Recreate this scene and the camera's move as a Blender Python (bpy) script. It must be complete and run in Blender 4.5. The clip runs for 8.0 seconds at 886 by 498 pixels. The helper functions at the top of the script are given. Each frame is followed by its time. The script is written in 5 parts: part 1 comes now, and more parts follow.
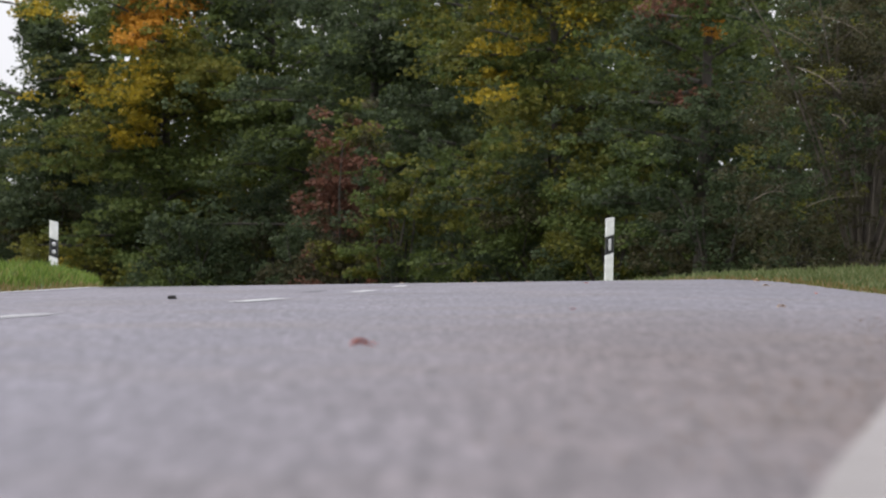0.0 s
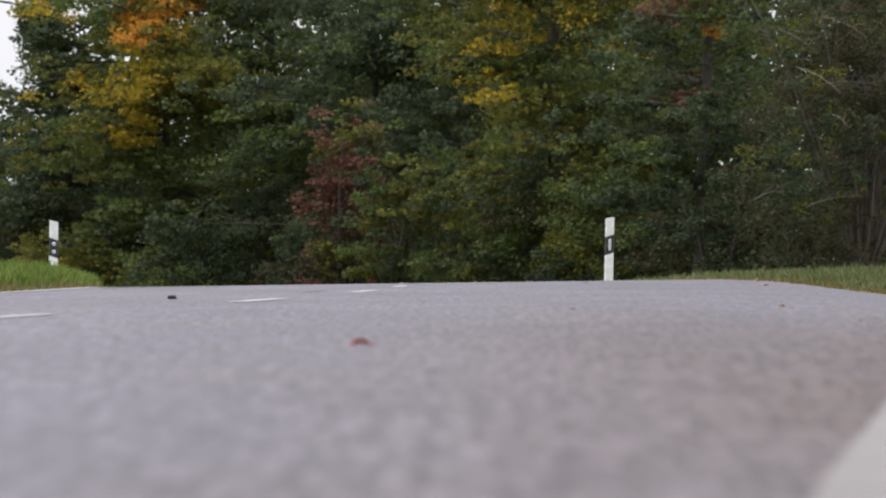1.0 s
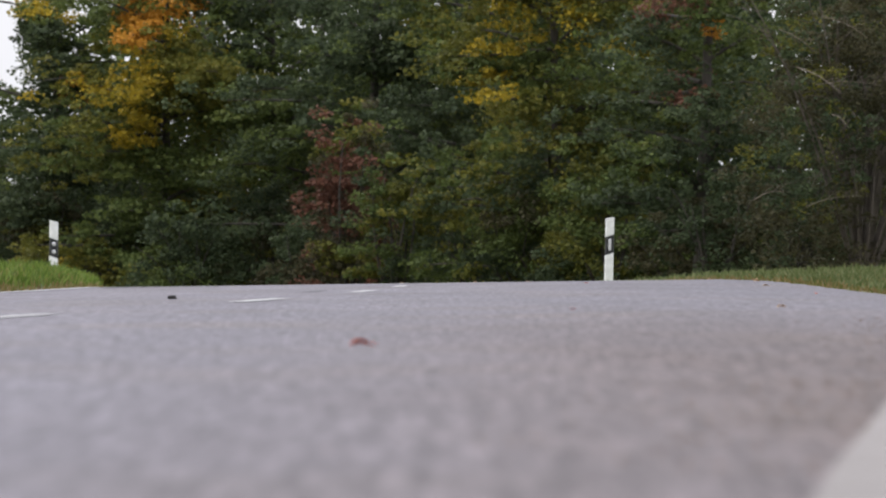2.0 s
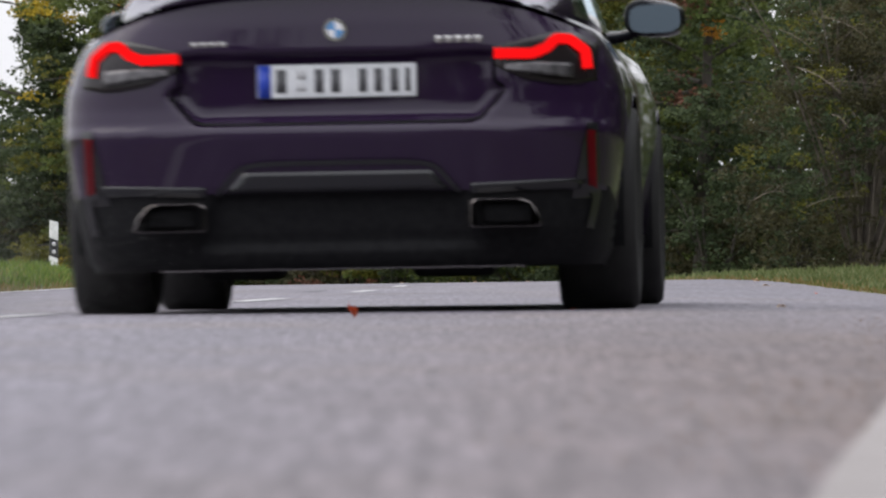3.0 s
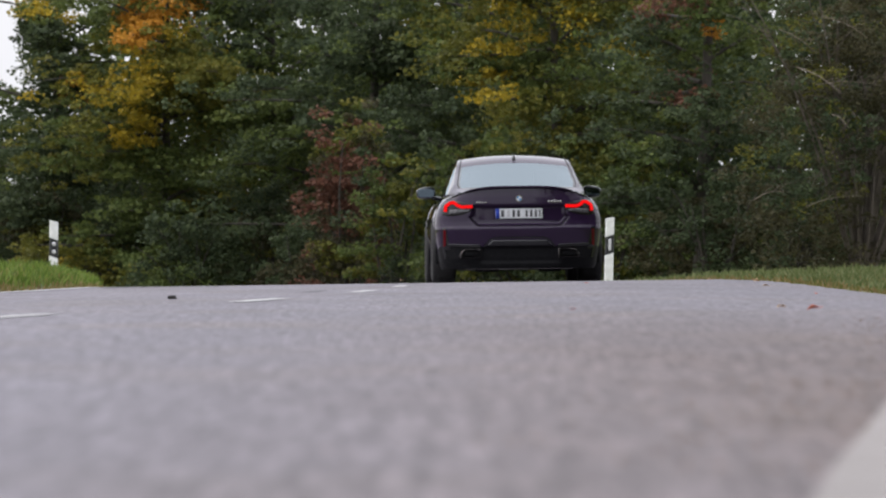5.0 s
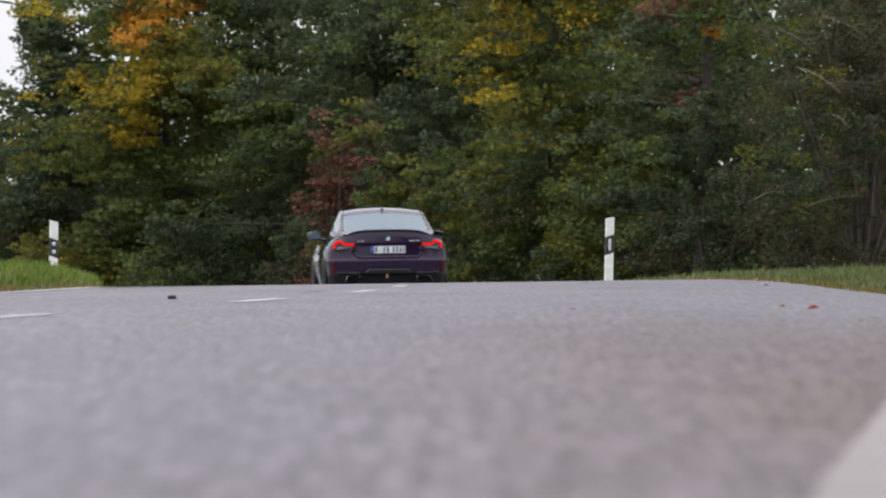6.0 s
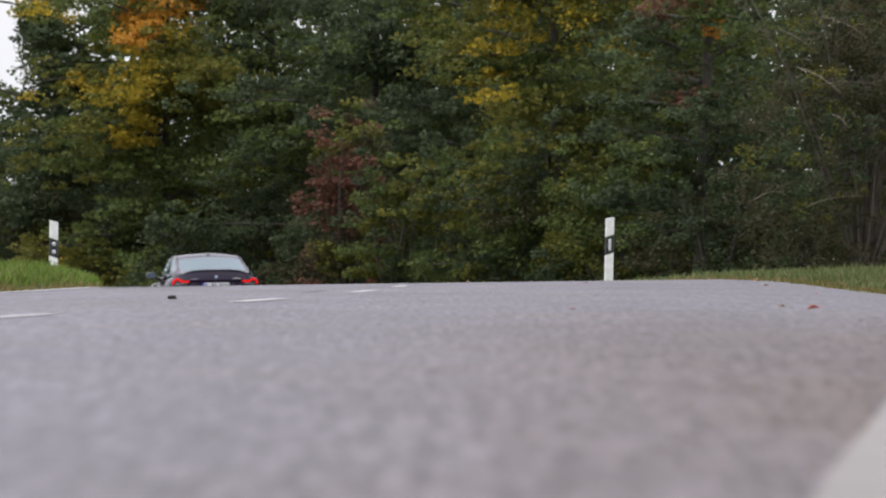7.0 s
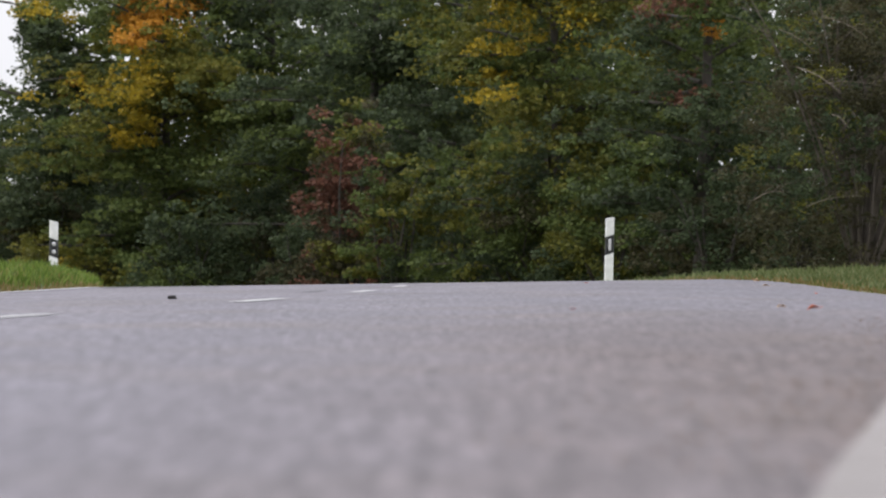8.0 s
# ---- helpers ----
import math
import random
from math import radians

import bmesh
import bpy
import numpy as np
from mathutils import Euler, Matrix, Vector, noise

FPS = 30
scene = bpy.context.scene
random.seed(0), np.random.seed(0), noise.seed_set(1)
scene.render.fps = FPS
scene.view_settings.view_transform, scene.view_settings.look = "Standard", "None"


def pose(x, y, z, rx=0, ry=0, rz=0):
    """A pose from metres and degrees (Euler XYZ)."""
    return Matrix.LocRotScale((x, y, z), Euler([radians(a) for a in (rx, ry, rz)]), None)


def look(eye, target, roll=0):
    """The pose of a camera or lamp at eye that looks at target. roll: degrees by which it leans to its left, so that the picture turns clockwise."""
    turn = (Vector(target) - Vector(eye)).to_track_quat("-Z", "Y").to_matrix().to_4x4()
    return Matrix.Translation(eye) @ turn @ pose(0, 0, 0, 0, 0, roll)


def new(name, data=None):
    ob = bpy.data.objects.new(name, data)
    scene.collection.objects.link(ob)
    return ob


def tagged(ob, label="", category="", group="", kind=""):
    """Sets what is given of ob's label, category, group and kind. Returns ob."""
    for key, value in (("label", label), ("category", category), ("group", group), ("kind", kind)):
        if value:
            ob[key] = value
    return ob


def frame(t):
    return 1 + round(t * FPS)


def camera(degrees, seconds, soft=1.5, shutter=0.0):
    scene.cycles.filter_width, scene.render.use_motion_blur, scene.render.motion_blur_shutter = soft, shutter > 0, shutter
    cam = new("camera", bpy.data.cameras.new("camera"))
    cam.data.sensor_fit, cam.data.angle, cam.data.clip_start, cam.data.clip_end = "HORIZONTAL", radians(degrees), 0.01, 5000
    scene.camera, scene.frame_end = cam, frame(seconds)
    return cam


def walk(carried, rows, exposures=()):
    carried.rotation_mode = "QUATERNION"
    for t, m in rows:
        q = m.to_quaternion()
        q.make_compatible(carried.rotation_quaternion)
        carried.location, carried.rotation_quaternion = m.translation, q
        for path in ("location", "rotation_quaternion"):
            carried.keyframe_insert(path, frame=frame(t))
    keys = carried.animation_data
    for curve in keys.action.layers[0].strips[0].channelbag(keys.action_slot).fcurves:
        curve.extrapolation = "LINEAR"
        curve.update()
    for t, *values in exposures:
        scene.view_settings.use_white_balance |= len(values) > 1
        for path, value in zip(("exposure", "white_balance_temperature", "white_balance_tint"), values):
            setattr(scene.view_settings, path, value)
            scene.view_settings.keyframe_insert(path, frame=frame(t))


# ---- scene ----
cam = camera(6.651, 8.0, soft=2.0, shutter=0.25)
cam.data.dof.use_dof = True
cam.data.dof.focus_distance = 54.0
cam.data.dof.aperture_fstop = 18.0
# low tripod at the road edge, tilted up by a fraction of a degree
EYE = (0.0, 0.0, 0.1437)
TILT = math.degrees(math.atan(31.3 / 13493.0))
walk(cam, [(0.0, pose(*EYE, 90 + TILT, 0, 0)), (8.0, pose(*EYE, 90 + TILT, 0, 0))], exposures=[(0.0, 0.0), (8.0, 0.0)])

# ---------------------------------------------------------------- world and sun
SUN_EL, SUN_AZ = 55.0, 285.0
world = bpy.data.worlds.new("sky")
scene.world = world
world.use_nodes = True
wn, wl = world.node_tree.nodes, world.node_tree.links
sky = wn.new("ShaderNodeTexSky")
sky.sky_type, sky.sun_disc = "NISHITA", False
sky.sun_elevation, sky.sun_rotation = radians(SUN_EL), radians(SUN_AZ)
sky.air_density, sky.dust_density, sky.ozone_density = 1.0, 4.0, 1.0
veil = wn.new("ShaderNodeMix")
veil.data_type = "RGBA"
veil.inputs["Factor"].default_value = 0.85
# an overcast dome, three times as bright overhead as at the horizon
where, split, dome = wn.new("ShaderNodeTexCoord"), wn.new("ShaderNodeSeparateXYZ"), wn.new("ShaderNodeMapRange")
dome.inputs["To Min"].default_value, dome.inputs["To Max"].default_value = 0.36, 1.0
cloud = wn.new("ShaderNodeVectorMath")
cloud.operation = "SCALE"
cloud.inputs[0].default_value = (13.0, 13.05, 13.9)
wl.new(where.outputs["Generated"], split.inputs["Vector"])
wl.new(split.outputs["Z"], dome.inputs["Value"])
wl.new(dome.outputs["Result"], cloud.inputs["Scale"])
wl.new(cloud.outputs["Vector"], veil.inputs["B"])
wl.new(sky.outputs["Color"], veil.inputs["A"])
wl.new(veil.outputs["Result"], wn["Background"].inputs["Color"])
wn["Background"].inputs["Strength"].default_value = 0.212
sun_data = bpy.data.lights.new("sun", "SUN")
sun_data.energy, sun_data.angle, sun_data.color = 0.6, radians(50), (1.0, 0.96, 0.9)
sun = new("sun", sun_data)
sx = Vector((math.sin(radians(SUN_AZ)) * math.cos(radians(SUN_EL)), math.cos(radians(SUN_AZ)) * math.cos(radians(SUN_EL)), math.sin(radians(SUN_EL))))
sun.matrix_world = look(sx * 50, (0, 0, 0))


# ---------------------------------------------------------------- materials
def material(name, colour, rough=0.6, metal=0.0, **extra):
    m = bpy.data.materials.new(name)
    m.use_nodes = True
    b = m.node_tree.nodes["Principled BSDF"]
    b.inputs["Base Color"].default_value = (*colour, 1)
    b.inputs["Roughness"].default_value = rough
    b.inputs["Metallic"].default_value = metal
    for key, value in extra.items():
        b.inputs[key.replace("_", " ")].default_value = value
    return m


def vary(m, ramp, scale, detail=4.0, stretch=(1, 1, 1), bump=0.0, bump_scale=None, island=0.0, rough=None, ob_random=0.0):
    """Colour by noise in object space (plus a share of each island's own chance), and a bump."""
    nt = m.node_tree
    n, l = nt.nodes, nt.links
    b = n["Principled BSDF"]
    co, mp, tx = n.new("ShaderNodeTexCoord"), n.new("ShaderNodeMapping"), n.new("ShaderNodeTexNoise")
    mp.inputs["Scale"].default_value = stretch
    tx.inputs["Scale"].default_value, tx.inputs["Detail"].default_value = scale, detail
    l.new(co.outputs["Object"], mp.inputs["Vector"])
    l.new(mp.outputs["Vector"], tx.inputs["Vector"])
    value = tx.outputs["Fac"]
    if island or ob_random:
        src = n.new("ShaderNodeNewGeometry").outputs["Random Per Island"] if island else n.new("ShaderNodeObjectInfo").outputs["Random"]
        mx = n.new("ShaderNodeMix")
        mx.inputs["Factor"].default_value = island or ob_random
        l.new(value, mx.inputs["A"])
        l.new(src, mx.inputs["B"])
        value = mx.outputs["Result"]
    cr = n.new("ShaderNodeValToRGB")
    els = cr.color_ramp.elements
    while len(els) < len(ramp):
        els.new(0.5)
    for e, (p, c) in zip(els, ramp):
        e.position, e.color = p, (*c, 1)
    l.new(value, cr.inputs["Fac"])
    l.new(cr.outputs["Color"], b.inputs["Base Color"])
    if bump:
        bt, bp = n.new("ShaderNodeTexNoise"), n.new("ShaderNodeBump")
        bt.inputs["Scale"].default_value, bt.inputs["Detail"].default_value = bump_scale or scale * 6, 5
        bp.inputs["Strength"].default_value, bp.inputs["Distance"].default_value = bump, 0.02
        l.new(co.outputs["Object"], bt.inputs["Vector"])
        l.new(bt.outputs["Fac"], bp.inputs["Height"])
        l.new(bp.outputs["Normal"], b.inputs["Normal"])
    return m


def leafy(name, ramp, scale=0.5, island=0.36, through_light=0.35):
    """Leaves: colours drift over the crown and from leaf to leaf; light passes through them."""
    m = material(name, (0.1, 0.1, 0.05), 0.55)
    vary(m, ramp, scale, 3, island=island)
    nt = m.node_tree
    n, l = nt.nodes, nt.links
    b = n["Principled BSDF"]
    b.inputs["Specular IOR Level"].default_value = 0.12
    tr, mx = n.new("ShaderNodeBsdfTranslucent"), n.new("ShaderNodeMixShader")
    mx.inputs["Fac"].default_value = through_light
    l.new(b.inputs["Base Color"].links[0].from_socket, tr.inputs["Color"])
    l.new(b.outputs["BSDF"], mx.inputs[1])
    l.new(tr.outputs["BSDF"], mx.inputs[2])
    l.new(mx.outputs["Shader"], n["Material Output"].inputs["Surface"])
    return m


def asphalt_material():
    m = material("asphalt", (0.1, 0.1, 0.1), 0.75)
    nt = m.node_tree
    n, l = nt.nodes, nt.links
    b = n["Principled BSDF"]
    b.inputs["Specular IOR Level"].default_value = 0.35
    co = n.new("ShaderNodeTexCoord")

    def layer(stretch, scale, detail, lo, hi, a, bb):
        mp, tx, mr = n.new("ShaderNodeMapping"), n.new("ShaderNodeTexNoise"), n.new("ShaderNodeMapRange")
        mp.inputs["Scale"].default_value = stretch
        tx.inputs["Scale"].default_value, tx.inputs["Detail"].default_value = scale, detail
        mr.inputs["From Min"].default_value, mr.inputs["From Max"].default_value = lo, hi
        mr.inputs["To Min"].default_value, mr.inputs["To Max"].default_value = a, bb
        l.new(co.outputs["Object"], mp.inputs["Vector"])
        l.new(mp.outputs["Vector"], tx.inputs["Vector"])
        l.new(tx.outputs["Fac"], mr.inputs["Value"])
        return mr.outputs["Result"]

    def times(p, q):
        k = n.new("ShaderNodeMath")
        k.operation = "MULTIPLY"
        l.new(p, k.inputs[0])
        l.new(q, k.inputs[1])
        return k.outputs["Value"]

    wear = layer((1, 0.12, 1), 1.1, 3, 0.3, 0.7, 0.86, 1.14)         # wheel tracks and weathering
    relief_tone = layer((1, 0.045, 1), 42.0, 2, 0.3, 0.7, 0.70, 1.32)      # light and shade of the stone relief, painted as long blotches
    # finer layer of the same relief shading, also put into the colour
    grain = layer((1, 0.03, 1), 110.0, 2, 0.3, 0.7, 0.66, 1.36)
    value = times(times(wear, relief_tone), grain)
    tint = n.new("ShaderNodeMix")
    tint.data_type = "RGBA"
    tint.inputs["A"].default_value = (0.134, 0.125, 0.144, 1)
    tint.inputs["B"].default_value = (0.134, 0.114, 0.112, 1)
    l.new(layer((1, 0.4, 1), 0.9, 4, 0.5, 0.75, 0, 1), tint.inputs["Factor"])
    # earth washed out of the entry over the lane's edge
    xyz, ax, ay = n.new("ShaderNodeSeparateXYZ"), n.new("ShaderNodeMapRange"), n.new("ShaderNodeMapRange")
    l.new(co.outputs["Object"], xyz.inputs["Vector"])
    for node, socket, a, bb in ((ax, "X", -0.6, 0.6), (ay, "Y", 30.0, 8.0)):
        node.interpolation_type = "SMOOTHSTEP"
        node.inputs["From Min"].default_value, node.inputs["From Max"].default_value = a, bb
        l.new(xyz.outputs[socket], node.inputs["Value"])
    dirt = n.new("ShaderNodeMix")
    dirt.data_type = "RGBA"
    dirt.inputs["B"].default_value = (0.092, 0.067, 0.060, 1)
    l.new(times(times(ax.outputs["Result"], ay.outputs["Result"]), layer((1, 0.15, 1), 3.0, 4, 0.3, 0.7, 0.7, 1.0)), dirt.inputs["Factor"])
    l.new(tint.outputs["Result"], dirt.inputs["A"])
    mul = n.new("ShaderNodeVectorMath")
    mul.operation = "SCALE"
    l.new(dirt.outputs["Result"], mul.inputs[0])
    l.new(value, mul.inputs["Scale"])
    l.new(mul.outputs["Vector"], b.inputs["Base Color"])
    bt, bp = n.new("ShaderNodeTexNoise"), n.new("ShaderNodeBump")
    bt.inputs["Scale"].default_value, bt.inputs["Detail"].default_value = 90, 4
    bp.inputs["Strength"].default_value, bp.inputs["Distance"].default_value = 0.35, 0.01
    l.new(co.outputs["Object"], bt.inputs["Vector"])
    l.new(bt.outputs["Fac"], bp.inputs["Height"])
    l.new(bp.outputs["Normal"], b.inputs["Normal"])
    return m


def glass_material(name, tint):
    m = bpy.data.materials.new(name)
    m.use_nodes = True
    n, l = m.node_tree.nodes, m.node_tree.links
    n.remove(n["Principled BSDF"])
    fr, tr, gl, mx = (n.new("ShaderNode" + k) for k in ("Fresnel", "BsdfTransparent", "BsdfGlossy", "MixShader"))
    fr.inputs["IOR"].default_value = 2.15
    tr.inputs["Color"].default_value = (*tint, 1)
    gl.inputs["Roughness"].default_value = 0.02
    gl.inputs["Color"].default_value = (0.80, 0.93, 1.0, 1)
    l.new(fr.outputs["Fac"], mx.inputs["Fac"])
    l.new(tr.outputs["BSDF"], mx.inputs[1])
    l.new(gl.outputs["BSDF"], mx.inputs[2])
    l.new(mx.outputs["Shader"], n["Material Output"].inputs["Surface"])
    return m


ASPHALT = asphalt_material()
TAR = vary(material("tar", (0.03, 0.03, 0.032), 0.55), [(0.3, (0.03, 0.029, 0.031)), (0.7, (0.055, 0.052, 0.055))], 8, bump=0.3)
LINE = vary(material("road_paint", (0.7, 0.7, 0.68), 0.6), [(0.35, (0.26, 0.26, 0.26)), (0.65, (0.52, 0.52, 0.51))], 30, bump=0.3)
CONCRETE = vary(material("concrete", (0.4, 0.38, 0.36), 0.85), [(0.3, (0.18, 0.164, 0.157)), (0.7, (0.255, 0.234, 0.225))], 6, bump=0.4, bump_scale=60)
SOIL = vary(material("verge_soil", (0.1, 0.12, 0.05), 0.95), [(0.3, (0.07, 0.075, 0.03)), (0.5, (0.085, 0.11, 0.035)), (0.72, (0.13, 0.10, 0.05))], 0.6, 6, bump=0.6, bump_scale=12)
GRASS = leafy("grass", [(0.25, (0.045, 0.08, 0.018)), (0.5, (0.08, 0.13, 0.025)), (0.75, (0.13, 0.165, 0.045)), (0.95, (0.22, 0.19, 0.09))], 0.7, 0.55)
BANK = leafy("bank_grass", [(0.25, (0.075, 0.125, 0.022)), (0.5, (0.13, 0.195, 0.034)), (0.75, (0.185, 0.24, 0.055)), (0.95, (0.27, 0.25, 0.09))], 0.7, 0.55)
VERGE = leafy("verge_grass", [(0.25, (0.085, 0.115, 0.038)), (0.5, (0.135, 0.165, 0.064)), (0.75, (0.19, 0.205, 0.095)), (0.95, (0.28, 0.245, 0.135))], 0.7, 0.55)
DRY = leafy("dry_grass", [(0.3, (0.14, 0.15, 0.04)), (0.6, (0.22, 0.16, 0.07)), (0.9, (0.32, 0.24, 0.12))], 0.8, 0.6)
BARK = vary(material("bark", (0.05, 0.04, 0.032), 0.9), [(0.3, (0.026, 0.022, 0.018)), (0.7, (0.068, 0.057, 0.046))], 5, stretch=(1, 1, 0.25), bump=0.8, bump_scale=18)
TWIG = vary(material("twig_bark", (0.2, 0.17, 0.14), 0.8), [(0.3, (0.06, 0.048, 0.038)), (0.7, (0.12, 0.098, 0.08))], 8, bump=0.3)
PALE_TWIG = vary(material("pale_bark", (0.25, 0.21, 0.17), 0.8), [(0.3, (0.13, 0.105, 0.085)), (0.7, (0.22, 0.18, 0.145))], 8, bump=0.3)
PLASTIC = vary(material("white_plastic", (0.75, 0.75, 0.73), 0.45), [(0.3, (0.62, 0.62, 0.59)), (0.6, (0.78, 0.78, 0.76))], 9, bump=0.05)
BLACK_PLASTIC = vary(material("black_plastic", (0.02, 0.02, 0.022), 0.45), [(0.3, (0.013, 0.013, 0.015)), (0.7, (0.03, 0.03, 0.032))], 20)
REFLECTOR = material("reflector", (0.55, 0.55, 0.56), 0.2)

# ---------------------------------------------------------------- the lie of the road
_cy = np.array([-60, -20, 0, 12, 24.5, 37.2, 50.3, 69, 90, 106, 119, 132, 145, 158, 176, 200])
_cx = np.array([-7.4, -3.9, -2.50, -1.90, -1.33, -0.893, -0.518, -0.25, -0.75, -1.6, -2.6, -3.95, -5.6, -7.55, -10.6, -15.4])
_fit = np.polynomial.Polynomial.fit(_cy, _cx, 5)
_slope = _fit.deriv()


def centre(y):
    """The centre line's x at y."""
    y = np.asarray(y, float)
    lo, hi = -60.0, 190.0
    c = _fit(np.clip(y, lo, hi))
    return c + np.where(y < lo, (y - lo) * _slope(lo), 0) + np.where(y > hi, (y - hi) * _slope(hi), 0)


def grade(y):
    """The road's height along its line: level up to the crest, then falling to a hollow."""
    y = np.asarray(y, float)
    a = np.clip(y - 70, 0, 80)
    z = -1.82e-4 * a * a
    b = np.clip(y - 150, 0, 60)
    return z - 0.0215 * b + 0.000179 * b * b


def smooth(a, b, v):
    t = np.clip((np.asarray(v, float) - a) / (b - a), 0, 1)
    return t * t * (3 - 2 * t)


def edge_sink(d, y):
    """How far the lane's outer edge has sunk before the crest."""
    return 0.028 * smooth(2.0, 3.2, d) * smooth(66, 44, y)


def road_z(x, y):
    d = x - centre(y)
    return grade(y) + 0.013 * np.clip(d - 1.2, -5, 3) * smooth(4, 32, y) - edge_sink(d, y)


RIGHT, LEFT = 3.05, -3.28


def ground_z(x, y):
    """Ground without the road's own thickness: verges, banks and the field behind."""
    x, y = np.asarray(x, float), np.asarray(y, float)
    d = x - centre(y)
    g = grade(y)
    z = g + 0.013 * np.clip(d - 1.2, -4.6, 2) * smooth(4, 32, y) - edge_sink(d, y)
    on = smooth(RIGHT - 0.05, RIGHT + 0.1, d) + smooth(-LEFT - 0.05, -LEFT + 0.1, -d)
    z = z - 0.05 + 0.05 * on
    far = 1 - smooth(150, 230, y)
    # bank on the inside of the bend
    z = z + (0.15 * smooth(-0.20, 0.40, LEFT - d) + 0.08 * smooth(0.45, 3.0, LEFT - d)) * far * smooth(20, 60, y)
    # verge and bank outside the bend
    z = z + (0.045 * smooth(0.1, 0.9, d - RIGHT) + 0.11 * smooth(0.9, 5.0, d - RIGHT)) * smooth(25, 60, y) * far
    z = z + (smooth(0, 30, d - 8) * 0.5 - smooth(8, 30, -d) * 0.2) * far
    return z


# ---------------------------------------------------------------- building helpers
def mesh_from(name, verts, faces, smooth_faces=False):
    me = bpy.data.meshes.new(name)
    me.from_pydata([tuple(v) for v in verts], [], [tuple(f) for f in faces])
    me.update()
    if smooth_faces:
        me.polygons.foreach_set("use_smooth", [True] * len(me.polygons))
    return me


def soup(name, verts, quads):
    """A mesh from large arrays of vertices and quads."""
    verts, quads = np.asarray(verts, np.float32), np.asarray(quads, np.int32)
    k = quads.shape[1]
    me = bpy.data.meshes.new(name)
    me.vertices.add(len(verts))
    me.vertices.foreach_set("co", verts.ravel())
    me.loops.add(quads.size)
    me.loops.foreach_set("vertex_index", quads.ravel())
    me.polygons.add(len(quads))
    me.polygons.foreach_set("loop_start", np.arange(0, quads.size, k, dtype=np.int32))
    me.polygons.foreach_set("loop_total", np.full(len(quads), k, np.int32))
    me.update(calc_edges=True)
    me.validate()
    return me


def put(name, me, mat, parent=None, label=""):
    ob = new(name, me)
    if mat is not None and not me.materials:
        me.materials.append(mat)
    if parent is not None:
        ob.parent = parent
    if label:
        ob["label"] = label
    return ob


def part(name, bm, mat, parent, label="", smooth_faces=True):
    """Links a bmesh as one mesh object under a thing."""
    me = bpy.data.meshes.new(name)
    bmesh.ops.recalc_face_normals(bm, faces=bm.faces)
    bm.to_mesh(me)
    bm.free()
    if smooth_faces:
        me.polygons.foreach_set("use_smooth", [True] * len(me.polygons))
    return put(name, me, mat, parent, label)


def box(x0, x1, y0, y1, z0, z1, bevel=0.0, seg=2):
    bm = bmesh.new()
    bmesh.ops.create_cube(bm, size=1)
    for v in bm.verts:
        v.co = Vector(((x0 + x1) / 2 + v.co.x * (x1 - x0), (y0 + y1) / 2 + v.co.y * (y1 - y0), (z0 + z1) / 2 + v.co.z * (z1 - z0)))
    if bevel:
        bmesh.ops.bevel(bm, geom=list(bm.edges), offset=bevel, segments=seg, affect="EDGES", profile=0.5)
    return bm


def tube_arrays(points, radii, sides=6):
    """Vertices and quads of a tapered tube along points."""
    pts = np.asarray(points, float)
    V, F = [], []
    for i, (p, r) in enumerate(zip(pts, radii)):
        a = pts[min(i + 1, len(pts) - 1)] - pts[max(i - 1, 0)]
        a = Vector(a).normalized()
        u = a.cross(Vector((0.31, 0.77, 0.55))).normalized()
        w = a.cross(u)
        for k in range(sides):
            t = 2 * math.pi * k / sides
            V.append(Vector(p) + (u * math.cos(t) + w * math.sin(t)) * r)
    for i in range(len(pts) - 1):
        for k in range(sides):
            k2 = (k + 1) % sides
            F.append((i * sides + k, i * sides + k2, (i + 1) * sides + k2, (i + 1) * sides + k))
    return [tuple(v) for v in V], F


# ---------------------------------------------------------------- ground and road
def steps(*spans):
    out = []
    for a, b, s in spans:
        out += list(np.arange(a, b, s))
    return np.array(out)


